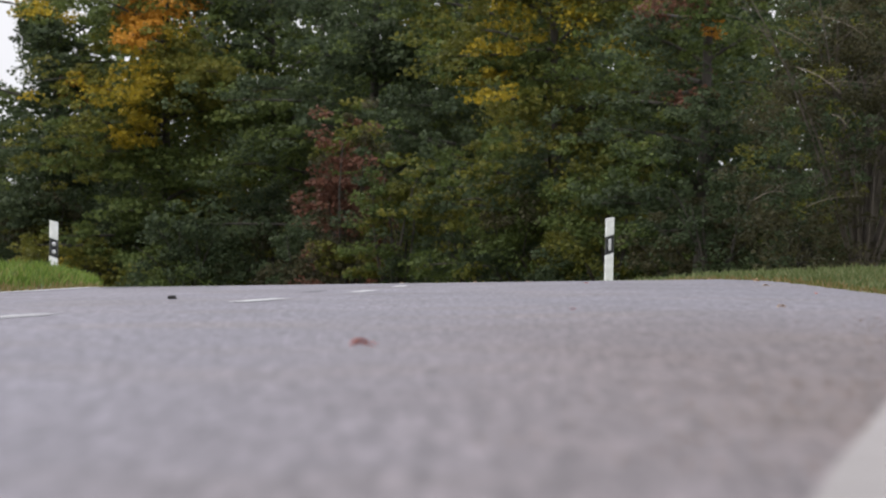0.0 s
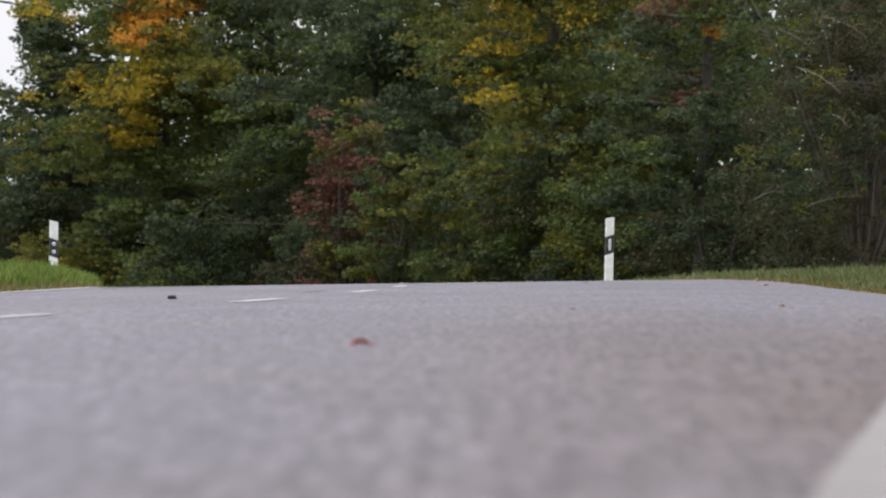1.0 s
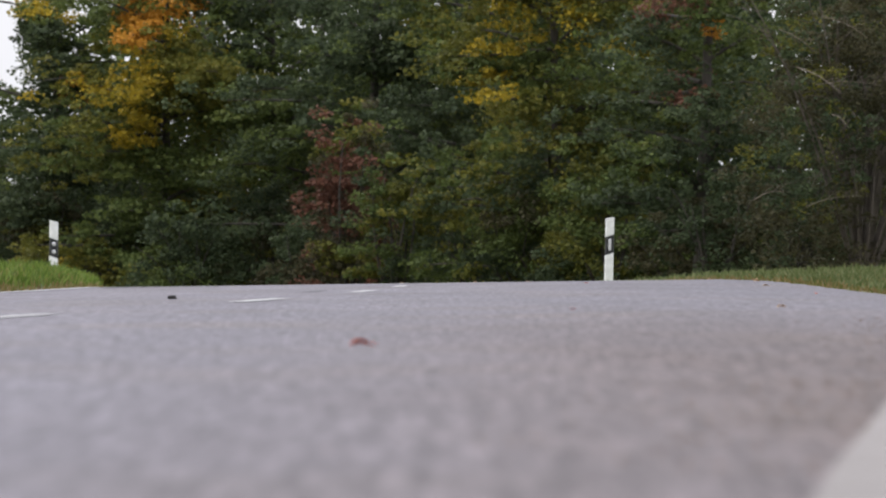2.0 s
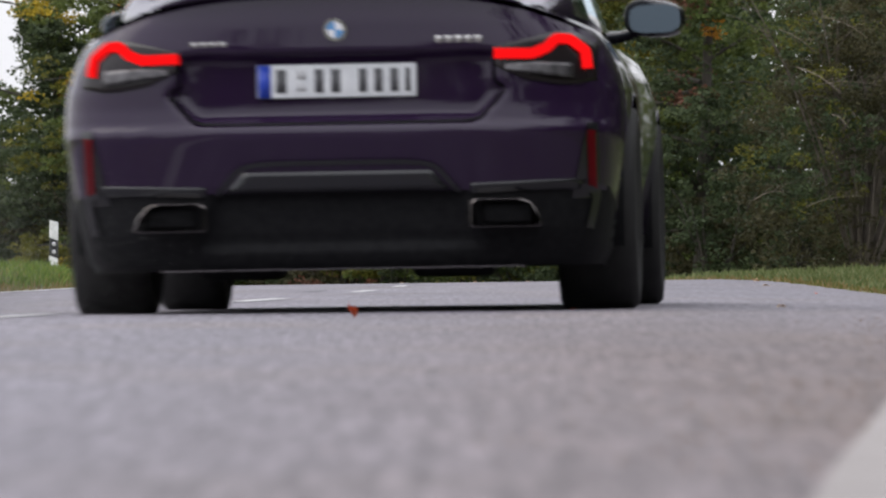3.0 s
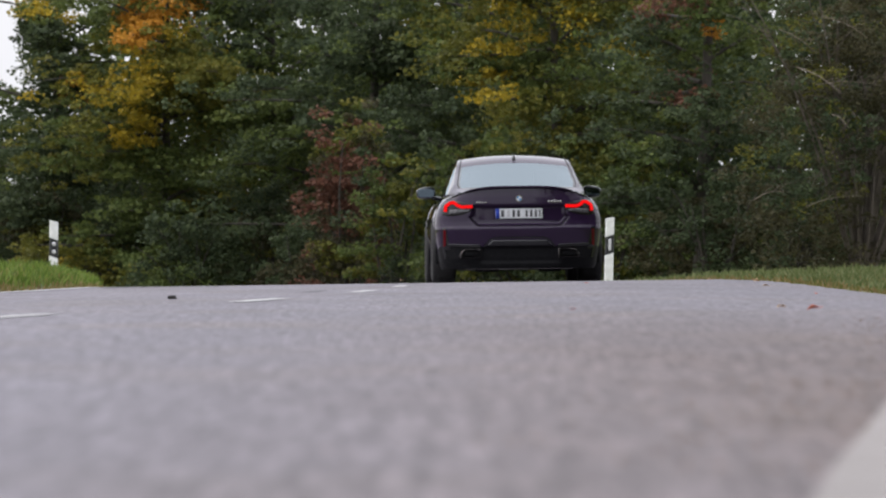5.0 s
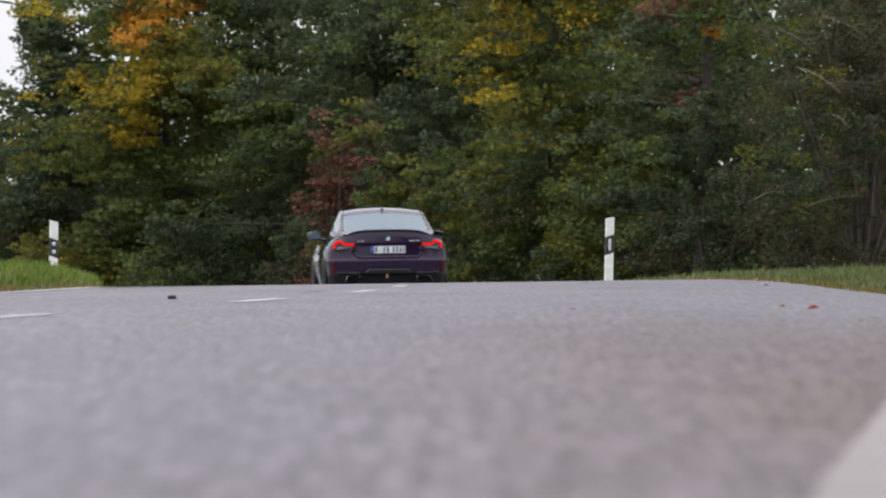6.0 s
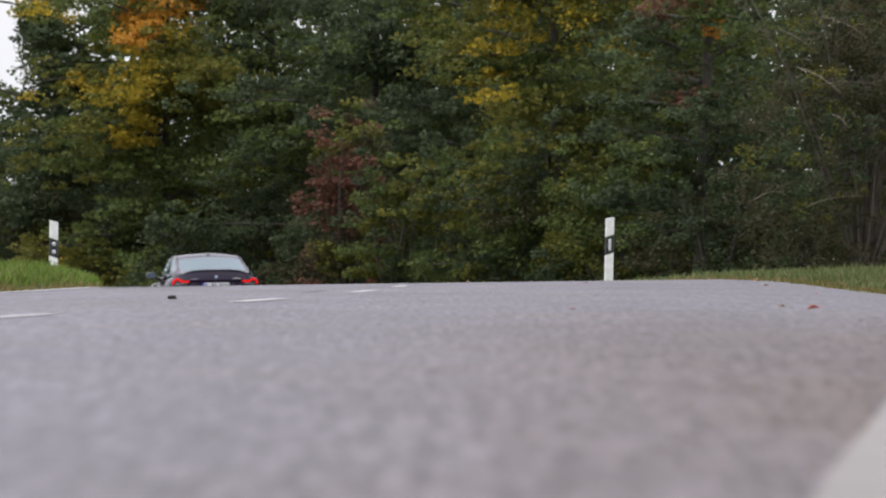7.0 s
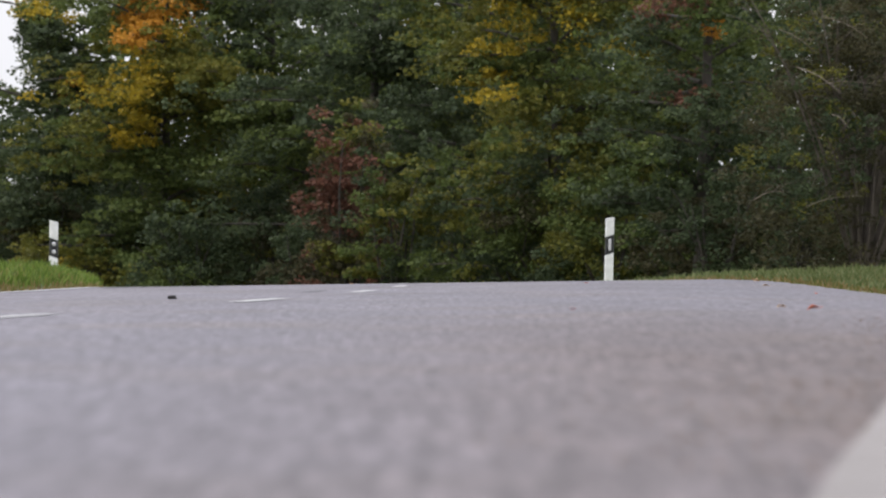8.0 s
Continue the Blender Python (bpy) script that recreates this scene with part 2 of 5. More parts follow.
def build_ground():
    ys = steps((-2500, -200, 300), (-200, -20, 15), (-20, 0, 4), (0, 60, 2), (60, 130, 1.25), (130, 240, 3), (240, 400, 20), (400, 3001, 300))
    ds = steps((-2500, -100, 300), (-100, -20, 10), (-20, -8, 1.5), (-8, -3.6, 0.3), (-3.6, -2.9, 0.08), (-2.9, 2.8, 0.95), (2.8, 3.5, 0.08), (3.5, 9, 0.4), (9, 24, 1.5), (24, 100, 10), (100, 2701, 300))
    Y, Dd = np.meshgrid(ys, ds, indexing="ij")
    X = centre(Y) + Dd
    wide = np.abs(Dd) > 60
    X = np.where(wide, Dd, X)
    Z = ground_z(X, Y)
    rough = np.array([[noise.noise(Vector((x * 0.8, y * 0.5, 0))) for x, y in zip(rx, ry)] for rx, ry in zip(X, Y)])
    entry = smooth(-6, -1, Y) * smooth(22, 15, Y) * smooth(2.9, 3.0, Dd) * smooth(16, 12, Dd)      # levelled under the apron
    Z = Z + rough * 0.05 * (smooth(0.4, 1.5, Dd - RIGHT) + smooth(0.4, 1.5, LEFT - Dd)) * (1 - entry) - 0.03 * entry
    n = len(ds)
    V = np.stack([X, Y, Z], -1).reshape(-1, 3)
    i, j = np.meshgrid(np.arange(len(ys) - 1), np.arange(n - 1), indexing="ij")
    q = (i * n + j).ravel()
    me = soup("ground", V, np.stack([q, q + 1, q + n + 1, q + n], -1))
    me.polygons.foreach_set("use_smooth", [True] * len(me.polygons))
    ob = put("ground", me, SOIL)
    tagged(ob, "grassy verge and bank soil beside the country road", "ground", kind="structure")


def strip(name, d0, d1, ya, yb, lift, mat, step=1.5, across=2, wobble=0.0):
    ys = np.linspace(ya, yb, max(2, int((yb - ya) / step) + 1))
    us = np.linspace(0, 1, across)
    V = []
    for y in ys:
        for u in us:
            d = d0 + (d1 - d0) * u
            if wobble and u in (0.0, 1.0):
                d += wobble * noise.noise(Vector((y * 1.3, d * 3, 2.0)))
            x = float(centre(y)) + d
            V.append((x, y, float(road_z(x, y)) + lift))
    F = [(i * across + j, i * across + j + 1, (i + 1) * across + j + 1, (i + 1) * across + j) for i in range(len(ys) - 1) for j in range(across - 1)]
    me = mesh_from(name, V, F, True)
    return put(name, me, mat)


def build_road():
    road = strip("road", LEFT, RIGHT, -150, 420, 0.0, ASPHALT, 1.0, 14, 0.05)
    tagged(road, "worn grey asphalt country road over a crest", "road", kind="structure")
    for i in range(-6, 20):
        y0 = 34.1 + 13.0 * i
        line = strip("lane_marking", -0.05, 0.05, y0, y0 + 3.8, 0.003, LINE, 0.5)
        tagged(line, "worn white painted dash on grey asphalt", "road marking", "centre line dashes", "structure")
    edge = strip("edge_line", LEFT + 0.22, LEFT + 0.34, -100, 400, 0.004, LINE, 1.0)
    tagged(edge, "thin worn white edge line on asphalt", "road marking", kind="structure")
    # a tar seam by the centre line, then two darker patches left at the crest
    for d0, d1, ya, yb in ((-0.40, -0.32, 48.6, 51.6), (-2.75, -1.7, 69.0, 71.2), (-2.9, -2.3, 73.0, 74.5)):
        patch = strip("dark_patch", d0, d1, ya, yb, 0.003, TAR, 0.3, 2, 0.09)
        tagged(patch, "dark strip in the grey asphalt", "tar patch", "tar repairs", "structure")
    # pale concrete apron of an entry beside the camera
    pts = [(0.226, 4.73), (0.306, 5.9), (0.402, 7.2), (0.53, 9.0), (0.78, 10.4), (1.25, 11.4), (2.2, 12.0)]
    bm = bmesh.new()
    low = [(x, y) for x, y in pts]
    outline = [(-0.06, 1.2), (-0.02, 1.8), (0.08, 3.2)] + low + [(4.5, 12.2), (4.5, 1.2)]
    vs = [bm.verts.new((x, y, float(road_z(x, y)) + 0.006)) for x, y in outline]
    f = bm.faces.new(vs)
    r = bmesh.ops.extrude_face_region(bm, geom=[f])
    for v in [g for g in r["geom"] if isinstance(g, bmesh.types.BMVert)]:
        v.co.z -= 0.15
    ob = part("concrete_apron", bm, CONCRETE, None, smooth_faces=False)
    tagged(ob, "pale concrete apron at the edge of the asphalt", "pavement", kind="structure")


build_ground()
build_road()


# ---------------------------------------------------------------- vegetation
def leaf_cloud(centres, radii, counts, size, rng, droop=0.3):
    """Vertices and quads of many small bent leaves scattered in flattened clumps."""
    P, out = [], []
    for c, r, k in zip(centres, radii, counts):
        d = rng.normal(size=(k, 3))
        d /= np.linalg.norm(d, axis=1)[:, None] + 1e-9
        rad = rng.uniform(0.25, 1, (k, 1)) ** 0.6
        p = np.asarray(c) + d * rad * np.asarray(r)
        p[:, 2] -= droop * (d[:, 0] ** 2 + d[:, 1] ** 2) * rad[:, 0] ** 2 * np.asarray(r)[2]
        P.append(p)
        out.append(d)
    P, out = np.concatenate(P), np.concatenate(out)
    n = len(P)
    ax = rng.normal(size=(n, 3)) * (1, 1, 0.5)
    ax[:, 2] -= 0.35
    ax /= np.linalg.norm(ax, axis=1)[:, None]
    nn = rng.normal(size=(n, 3)) * 0.45 + out * 0.32 + (0, -0.1, 0.35)
    sd = np.cross(ax, nn)
    sd /= np.linalg.norm(sd, axis=1)[:, None] + 1e-9
    up = np.cross(sd, ax)
    L = size * rng.uniform(0.6, 1.3, (n, 1))
    w = L * rng.uniform(0.30, 0.42, (n, 1))
    V = np.stack([P - ax * L * 0.5, P + sd * w + up * w * 0.3, P + ax * L * 0.5, P - sd * w + up * w * 0.3], 1).reshape(-1, 3)
    q = np.arange(n) * 4
    return V, np.stack([q, q + 1, q + 2, q + 3], -1)


def limbs_of(base, height, spread, count, rng, lean=(0, 0), low=0.15, r0=0.16):
    """Trunk and limb lines of a tree, and the limb ends."""
    hx, hy = lean
    trunk = []
    for k in range(9):
        t = k / 8
        trunk.append((hx * t * height + 0.12 * math.sin(3.1 * t + base[0]), hy * t * height + 0.10 * math.sin(2.3 * t + base[1]), t * height * 0.9))
    lines = [(trunk, [r0 * (1 - 0.85 * k / 8) + (0.06 if k == 0 else 0) for k in range(9)])]
    ends = []
    for i in range(count):
        t = low + (0.92 - low) * ((i + rng.uniform(0, 0.8)) / count) ** 1.2
        k = min(7, int(t * 8))
        f = t * 8 - k
        p0 = np.array(trunk[k]) * (1 - f) + np.array(trunk[k + 1]) * f
        a = rng.uniform(0, 2 * math.pi)
        reach = spread * rng.uniform(0.65, 1.05) * (1 - 0.55 * max(0, t - 0.35) / 0.65)
        rise = rng.uniform(-0.12, 0.45) * reach
        pts = []
        for s in range(6):
            u = s / 5
            wob = 0.09 * reach * math.sin(4 * u + i)
            pts.append(p0 + np.array([math.cos(a) * reach * u - math.sin(a) * wob, math.sin(a) * reach * u + math.cos(a) * wob, rise * math.sin(u * 1.9)]))
        rr = r0 * 0.42 * (1 - t * 0.6)
        lines.append((pts, [rr * (1 - 0.8 * s / 5) for s in range(6)]))
        ends.append(pts)
    return lines, ends


def join_tubes(lines, sides=6):
    V, F = [], []
    for pts, radii in lines:
        v, f = tube_arrays(pts, radii, sides)
        F += [tuple(i + len(V) for i in q) for q in f]
        V += v
    return V, F


def tree(x, y, height, spread, mats, label, seed, limbs=16, per=60, clump=0.55, leaf=0.10, low=0.12, lean=(0, 0), r0=0.16, group="woodland trees", split=True, floor_z=-9.0, sprays=(), bare=None, hiding=170, fine=5):
    """A broadleaf tree: trunk, limbs and a ragged crown of leaf sprays. mats: crown materials with their shares."""
    rng = np.random.default_rng(seed)
    base = (x, y, float(ground_z(x, y)) - 0.05)
    thing = tagged(new("tree"), label, "tree", group)
    thing.location = base
    lines, ends = limbs_of(base, height, spread, limbs, rng, lean, low, r0)
    fine = fine if split else 2
    v, f = join_tubes(lines[:1] if split else lines, 10 if split else 5)
    put("trunk", mesh_from("trunk", v, f, True), BARK, thing)
    for line in lines[1:] if split else ():
        v, f = join_tubes([line], 5)
        put("limb", mesh_from("limb", v, f, True), BARK, thing)
    cents, rads = [], []
    for pts in ends:
        pts = np.array(pts)
        for u in np.arange(0.25, 1.08, 0.16):
            i = min(4, int(u * 5))
            p = pts[i] + (pts[i + 1] - pts[i]) * (u * 5 - i)
            for _ in range(fine):
                cents.append(p + rng.normal(size=3) * (0.42, 0.42, 0.30) * clump * 1.5)
                s = clump * rng.uniform(0.6, 1.25) * (2 / fine) ** 0.6
                rads.append((s * 1.15, s * 1.15, s * 0.42))
    if split:                                            # sprays that hang before the trunk
        trunk = np.array(lines[0][0])
        for u in rng.uniform(0.05, 0.75, hiding):
            i = min(7, int(u * 8))
            cents.append(trunk[i] + (trunk[i + 1] - trunk[i]) * (u * 8 - i) + rng.normal(size=3) * (0.7, 0.4, 0.2) + (0, -0.9, 0))
            s = clump * rng.uniform(0.6, 1.2)
            rads.append((s, s, s * 0.55))
    ok = [i for i, c in enumerate(cents) if c[2] > floor_z and not (bare and c[0] < bare[0] and c[2] > bare[1] + rng.normal() * 0.3)]
    cents, rads = [cents[i] for i in ok], [rads[i] for i in ok]
    which = np.array([noise.noise(Vector(c * 0.35) + Vector((seed * 3.1, 0, 0))) for c in cents]) + rng.uniform(-0.24, 0.24, len(cents))
    own = np.full(len(cents), -1)
    for k, (sx_, sz_, rx_, rz_, _) in enumerate(sprays):     # boughs that have turned
        for i, c in enumerate(cents):
            if ((c[0] + x - sx_) / rx_) ** 2 + ((c[2] + base[2] - sz_) / rz_) ** 2 < rng.uniform(0.6, 1.3) and rng.uniform() < (0.4 if sprays[k][4] is RUSSET else 0.7) and c[1] < 1.5:
                own[i] = k
    free = np.array([i for i in np.argsort(which) if own[i] < 0])
    cuts = np.cumsum([0] + [s for _, s in mats])
    cuts = (cuts / cuts[-1] * len(free)).astype(int)
    lots = [(m, free[a:b]) for (m, _), a, b in zip(mats, cuts[:-1], cuts[1:])]
    lots += [(s[4], np.nonzero(own == k)[0]) for k, s in enumerate(sprays)]
    for m, pick in lots:
        if not len(pick):
            continue
        k = [int(per * 1.84 / fine * (1.0 if cents[i][2] + base[2] < 6.4 else 0.16)) for i in pick]
        V, Q = leaf_cloud([cents[i] for i in pick], [rads[i] for i in pick], k, leaf, rng)
        put("crown", soup("crown", V, Q), m, thing, "")
    return thing


def bush(x, y, w, d, h, mats, label, seed, per=60, clump=0.3, leaf=0.07, stems=14, count=90, twigs=0, group="hedge shrubs"):
    """A shrub: a fan of stems from the ground with leaf sprays along them."""
    rng = np.random.default_rng(seed)
    base = (x, y, float(ground_z(x, y)) - 0.05)
    thing = tagged(new("shrub"), label, "shrub", group)
    thing.location = base
    lines, cents, rads = [], [], []
    for i in range(stems):
        a = rng.uniform(0, 2 * math.pi)
        top = np.array([math.cos(a) * w * rng.uniform(0.2, 1), math.sin(a) * d * rng.uniform(0.2, 1), h * rng.uniform(0.55, 1.0)])
        bend = np.array([rng.normal() * 0.2, rng.normal() * 0.2, 0.2 * h])
        pts = [top * u + bend * math.sin(u * math.pi) * 0.6 for u in np.linspace(0, 1, 6)]
        own = [(pts, [0.035 * (1 - 0.8 * u) for u in np.linspace(0, 1, 6)])]
        for t in range(twigs):
            u = rng.uniform(0.25, 0.95)
            p = top * u + bend * math.sin(u * math.pi) * 0.6
            q = rng.normal(size=3) * (0.6, 0.4, 0.45) + (0, 0, 0.25)
            own.append(([p, p + q * 0.5, p + q * 1.0 + (0, 0, -0.08)], [0.009, 0.006, 0.003]))
        v, f = join_tubes(own, 4)
        put("stem", mesh_from("stem", v, f, True), TWIG if twigs else BARK, thing)
    for _ in range(count):
        a, u = rng.uniform(0, 2 * math.pi), rng.uniform(0, 1) ** 0.5
        z = rng.uniform(0.04, 1) ** 0.8
        k = (1 - 0.75 * z ** 2.2) ** 0.5
        h2 = h * (0.72 + 0.45 * (0.5 + 0.5 * math.sin(a * 2.0 + seed) * math.cos(u * 5 + seed)))
        cents.append(np.array([math.cos(a) * w * u * k * 1.15, math.sin(a) * d * u * k, z * h2]))
        s = clump * rng.uniform(0.5, 1.15)
        rads.append((s * 1.1, s * 1.1, s * 0.6))
    which = np.array([noise.noise(Vector(c * 0.6) + Vector((seed * 1.7, 0, 0))) for c in cents]) + rng.uniform(-0.26, 0.26, len(cents))
    order = np.argsort(which)
    cuts = np.cumsum([0] + [s for _, s in mats])
    cuts = (cuts / cuts[-1] * len(cents)).astype(int)
    for (m, _), a, b in zip(mats, cuts[:-1], cuts[1:]):
        pick = order[a:b]
        if len(pick):
            V, Q = leaf_cloud([cents[i] for i in pick], [rads[i] for i in pick], [int(per * 0.86)] * len(pick), leaf * 1.05, rng)
            put("foliage", soup("foliage", V, Q), m, thing)
    return thing


DARK = leafy("dark_green_leaves", [(0.25, (0.033, 0.048, 0.025)), (0.5, (0.051, 0.070, 0.032)), (0.75, (0.074, 0.094, 0.040)), (0.92, (0.11, 0.115, 0.044))])
GREEN = leafy("green_leaves", [(0.25, (0.050, 0.073, 0.022)), (0.5, (0.087, 0.115, 0.032)), (0.75, (0.130, 0.150, 0.038)), (0.92, (0.19, 0.175, 0.044))])
OLIVE = leafy("olive_leaves", [(0.25, (0.065, 0.072, 0.015)), (0.5, (0.115, 0.118, 0.022)), (0.75, (0.175, 0.155, 0.03)), (0.92, (0.26, 0.20, 0.035))])
YELLOW = leafy("yellow_leaves", [(0.2, (0.17, 0.15, 0.018)), (0.5, (0.32, 0.24, 0.025)), (0.75, (0.46, 0.32, 0.03)), (0.95, (0.56, 0.40, 0.035))])
ORANGE = leafy("orange_leaves", [(0.2, (0.30, 0.14, 0.02)), (0.5, (0.42, 0.19, 0.025)), (0.75, (0.50, 0.25, 0.03)), (0.95, (0.52, 0.32, 0.04))])
RUSSET = leafy("russet_leaves", [(0.2, (0.085, 0.044, 0.03)), (0.5, (0.14, 0.064, 0.042)), (0.75, (0.20, 0.088, 0.055)), (0.95, (0.26, 0.14, 0.07))])
BROWN = leafy("brown_green_leaves", [(0.2, (0.036, 0.036, 0.018)), (0.5, (0.06, 0.056, 0.027)), (0.75, (0.088, 0.075, 0.038)), (0.95, (0.13, 0.10, 0.05))])


def build_woods():
    g, d, o, yl, og, ru, br = GREEN, DARK, OLIVE, YELLOW, ORANGE, RUSSET, BROWN
    # tall trees along the outside of the bend, from the inside bank round to the verge
    tree(-12.2, 194, 6.4, 3.2, [(d, 4), (g, 1.5)], "tall dark green tree with thin sky-lit crown", 3, 30, 80, 0.5, 0.12, 0.05)
    tree(-9.0, 180, 12, 3.2, [(d, 5), (g, 2)], "green tree with yellow top beside the road", 5, 50, 130, 0.5, 0.11, 0.04,
         sprays=[(-9.3, 6.4, 1.3, 0.5, yl), (-8.7, 4.4, 0.35, 0.4, og)], bare=(-0.9, 6.2))
    tree(-6.4, 173, 12, 3.2, [(g, 3), (o, 4.5), (yl, 0.8)], "maple turning orange and yellow in autumn", 8, 50, 120, 0.5, 0.11, 0.04,
         sprays=[(-6.3, 6.1, 1.0, 0.7, og), (-7.4, 4.5, 1.1, 0.8, yl), (-7.0, 3.3, 0.6, 0.5, yl), (-8.0, 5.0, 0.6, 0.5, o), (-5.9, 4.6, 0.6, 0.6, o), (-6.9, 5.4, 0.5, 0.4, og)])
    tree(-3.8, 174, 13, 3.8, [(d, 3), (g, 3)], "dense dark green woodland tree", 11, 50, 110, 0.55, 0.12, 0.03)
    tree(-1.5, 168, 13, 3.8, [(d, 4), (g, 3)], "dense green woodland tree", 12, 50, 120, 0.55, 0.11, 0.03)
    tree(1.3, 163, 13, 3.6, [(d, 2.6), (g, 3), (o, 2)], "green woodland tree with olive sprays", 14, 50, 120, 0.55, 0.11, 0.04)
    tree(2.3, 151, 11, 3.2, [(g, 2.5), (o, 3), (d, 0.8)], "olive tree with yellow autumn sprays", 17, 50, 110, 0.45, 0.10, 0.03,
         sprays=[(1.1, 4.8, 1.0, 0.6, yl), (2.8, 4.8, 0.4, 0.4, yl), (0.9, 3.7, 0.55, 0.35, yl), (2.2, 5.5, 0.6, 0.4, yl)])
    tree(4.8, 154, 12, 3.3, [(g, 3), (o, 3), (d, 0.6)], "green tree turning yellow by the verge", 19, 50, 110, 0.48, 0.10, 0.03,
         sprays=[(3.6, 4.6, 0.5, 0.5, yl), (3.4, 2.9, 0.7, 0.3, o), (4.3, 2.1, 0.6, 0.3, o)])
    tree(4.85, 140, 11, 2.3, [(d, 4), (g, 2)], "dark trunked tree with russet sprays", 23, 34, 85, 0.38, 0.09, 0.16, r0=0.15, hiding=60,
         sprays=[(4.5, 3.6, 0.5, 0.6, ru), (5.0, 4.5, 0.2, 0.2, og), (4.2, 5.0, 0.6, 0.5, ru)])
    tree(8.3, 150, 12, 3.6, [(d, 3), (br, 2), (g, 1)], "dark tree behind the verge shrubs", 29, 30, 90, 0.55, 0.11, 0.05)
    tree(12.5, 150, 11, 3.6, [(d, 3), (br, 2)], "dark tree behind the verge shrubs", 31, 20, 50, 0.6, 0.12, 0.06)
    # deeper trees that close the wood
    for i, (x, y) in enumerate([(-20, 205), (-27, 216), (-33, 200), (-6.5, 200), (-3, 196), (0.5, 192), (4, 186), (7.5, 178), (11, 170), (16, 160), (18, 140), (21, 118), (19, 100)]):
        tree(x, y, 12 + (i % 3), 4.2, [(d, 2), (g, 2)], "dark green tree deep in the wood", 40 + i, 30, 34 if -8 < x < 13 else 20, 0.85, 0.2, 0.02, split=False)
    # one roadside tree whose crown hangs over the lane
    tree(8.6, 69, 18, 9.0, [(g, 3), (o, 1)], "roadside tree with a crown over the lane", 80, 60, 44, 1.0, 0.34, 0.42, split=False, floor_z=5.5)
    # unseen trees behind the camera, crowns widened to block sky reflected in the tail
    for i in range(9):
        y = -6 - 9 * i
        for s in (-1, 1):
            x = float(centre(y)) + s * (8.5 if i < 2 else 6.4) - 1.0 * (s > 0)
            tree(x, y - 3 * (s > 0), 12 + (i % 4), 4.6 if i < 2 else 6.6, [(d, 3), (g, 2), (o, 1)], "unseen dense green tree blocking sky reflections behind the camera", 90 + 2 * i + (s > 0), 30, 18, 1.05, 0.36, 0.06 if i < 2 else 0.30, split=False)
    # unseen trees on the right, set there to darken the car's right flank
    for i in range(9):
        tree(9.0 + 0.4 * (i % 2) + 0.13 * max(0, 9 * i - 36), 14 + 9 * i, 14 + i % 3, 4.5, [(d, 3), (g, 2)], "unseen roadside tree darkening the car's right flank", 130 + i, 36, 28, 1.0, 0.38, 0.02, split=False)
    # second unseen row behind them, closing the low sky
    for i in range(11):
        tree(14.5 + 0.5 * (i % 3), -8 + 9 * i, 16 + i % 4, 5.5, [(d, 3), (g, 1)], "unseen tall tree backing the dark reflections on the right", 150 + i, 30, 18, 1.3, 0.55, 0.02, split=False)
    # unseen row across the road's end, added to take low sky off the paint
    for i in range(8):
        tree(-48 + 10 * i, -168 - 4 * (i % 2), 24, 7.0, [(d, 3), (g, 1)], "unseen tall green tree added to hide low sky behind", 120 + i, 20, 20, 1.2, 0.4, 0.03, split=False)
    # shrubs at the foot of the trees
    bush(-13.6, 205, 2.8, 1.8, 6.0, [(d, 3), (g, 1.5)], "tall dark green shrub behind the bank", 56, 52, 0.5, 0.14, 16, 260)
    bush(-10.4, 200, 2.6, 1.8, 5.6, [(d, 3), (g, 1)], "tall dark green shrub behind the bank", 57, 52, 0.5, 0.14, 16, 260)
    bush(-7.6, 190, 2.4, 1.6, 5.4, [(d, 4), (br, 1)], "tall dark green shrub among the trees", 58, 52, 0.48, 0.13, 16, 260)
    bush(-0.6, 181, 3.6, 1.6, 6.2, [(d, 4), (g, 1)], "tall dark green shrub among the trees", 59, 52, 0.5, 0.14, 18, 330)
    bush(5.2, 172, 3.2, 1.6, 6.4, [(d, 4), (g, 1)], "tall dark green shrub among the trees", 54, 52, 0.5, 0.14, 18, 300)
    bush(8.4, 146, 3.2, 1.5, 8.4, [(d, 4), (br, 2)], "tall dark thicket behind the verge shrubs", 53, 52, 0.5, 0.13, 18, 330)
    bush(10.6, 142, 2.6, 1.6, 7.2, [(br, 2), (d, 3)], "tall thicket of brown and green leaves", 55, 52, 0.42, 0.12, 18, 330)
    bush(-10.9, 186, 1.9, 1.5, 3.0, [(d, 3), (br, 1.5)], "dark green shrub below the trees", 60, 90, 0.38, 0.10, 14, 140)
    bush(-9.0, 178, 2.0, 1.5, 3.4, [(d, 3), (br, 2), (o, 0.6)], "dark green shrub below the trees", 61, 90, 0.36, 0.09, 14, 190)
    bush(-6.4, 173, 2.0, 1.5, 3.2, [(d, 4), (br, 1.5)], "dark green shrub below the trees", 62, 90, 0.36, 0.09, 14, 190)
    bush(-5.5, 167, 1.4, 1.1, 2.7, [(g, 2), (d, 3)], "green shrub at the wood's edge", 63, 90, 0.32, 0.085, 14, 130)
    bush(-3.7, 169, 1.7, 1.4, 3.4, [(d, 3), (br, 2), (o, 0.7)], "dark shrub at the wood's edge", 64, 90, 0.34, 0.085, 14, 190)
    bush(-2.0, 158, 1.0, 0.9, 4.3, [(ru, 4), (br, 1.6), (o, 0.6)], "russet shrub turning red in autumn", 65, 85, 0.27, 0.08, 16, 170)
    bush(-2.7, 161, 1.2, 1.0, 2.4, [(br, 3), (ru, 0.5), (d, 2)], "brown autumn shrub at the wood's edge", 66, 80, 0.3, 0.08, 14, 120)
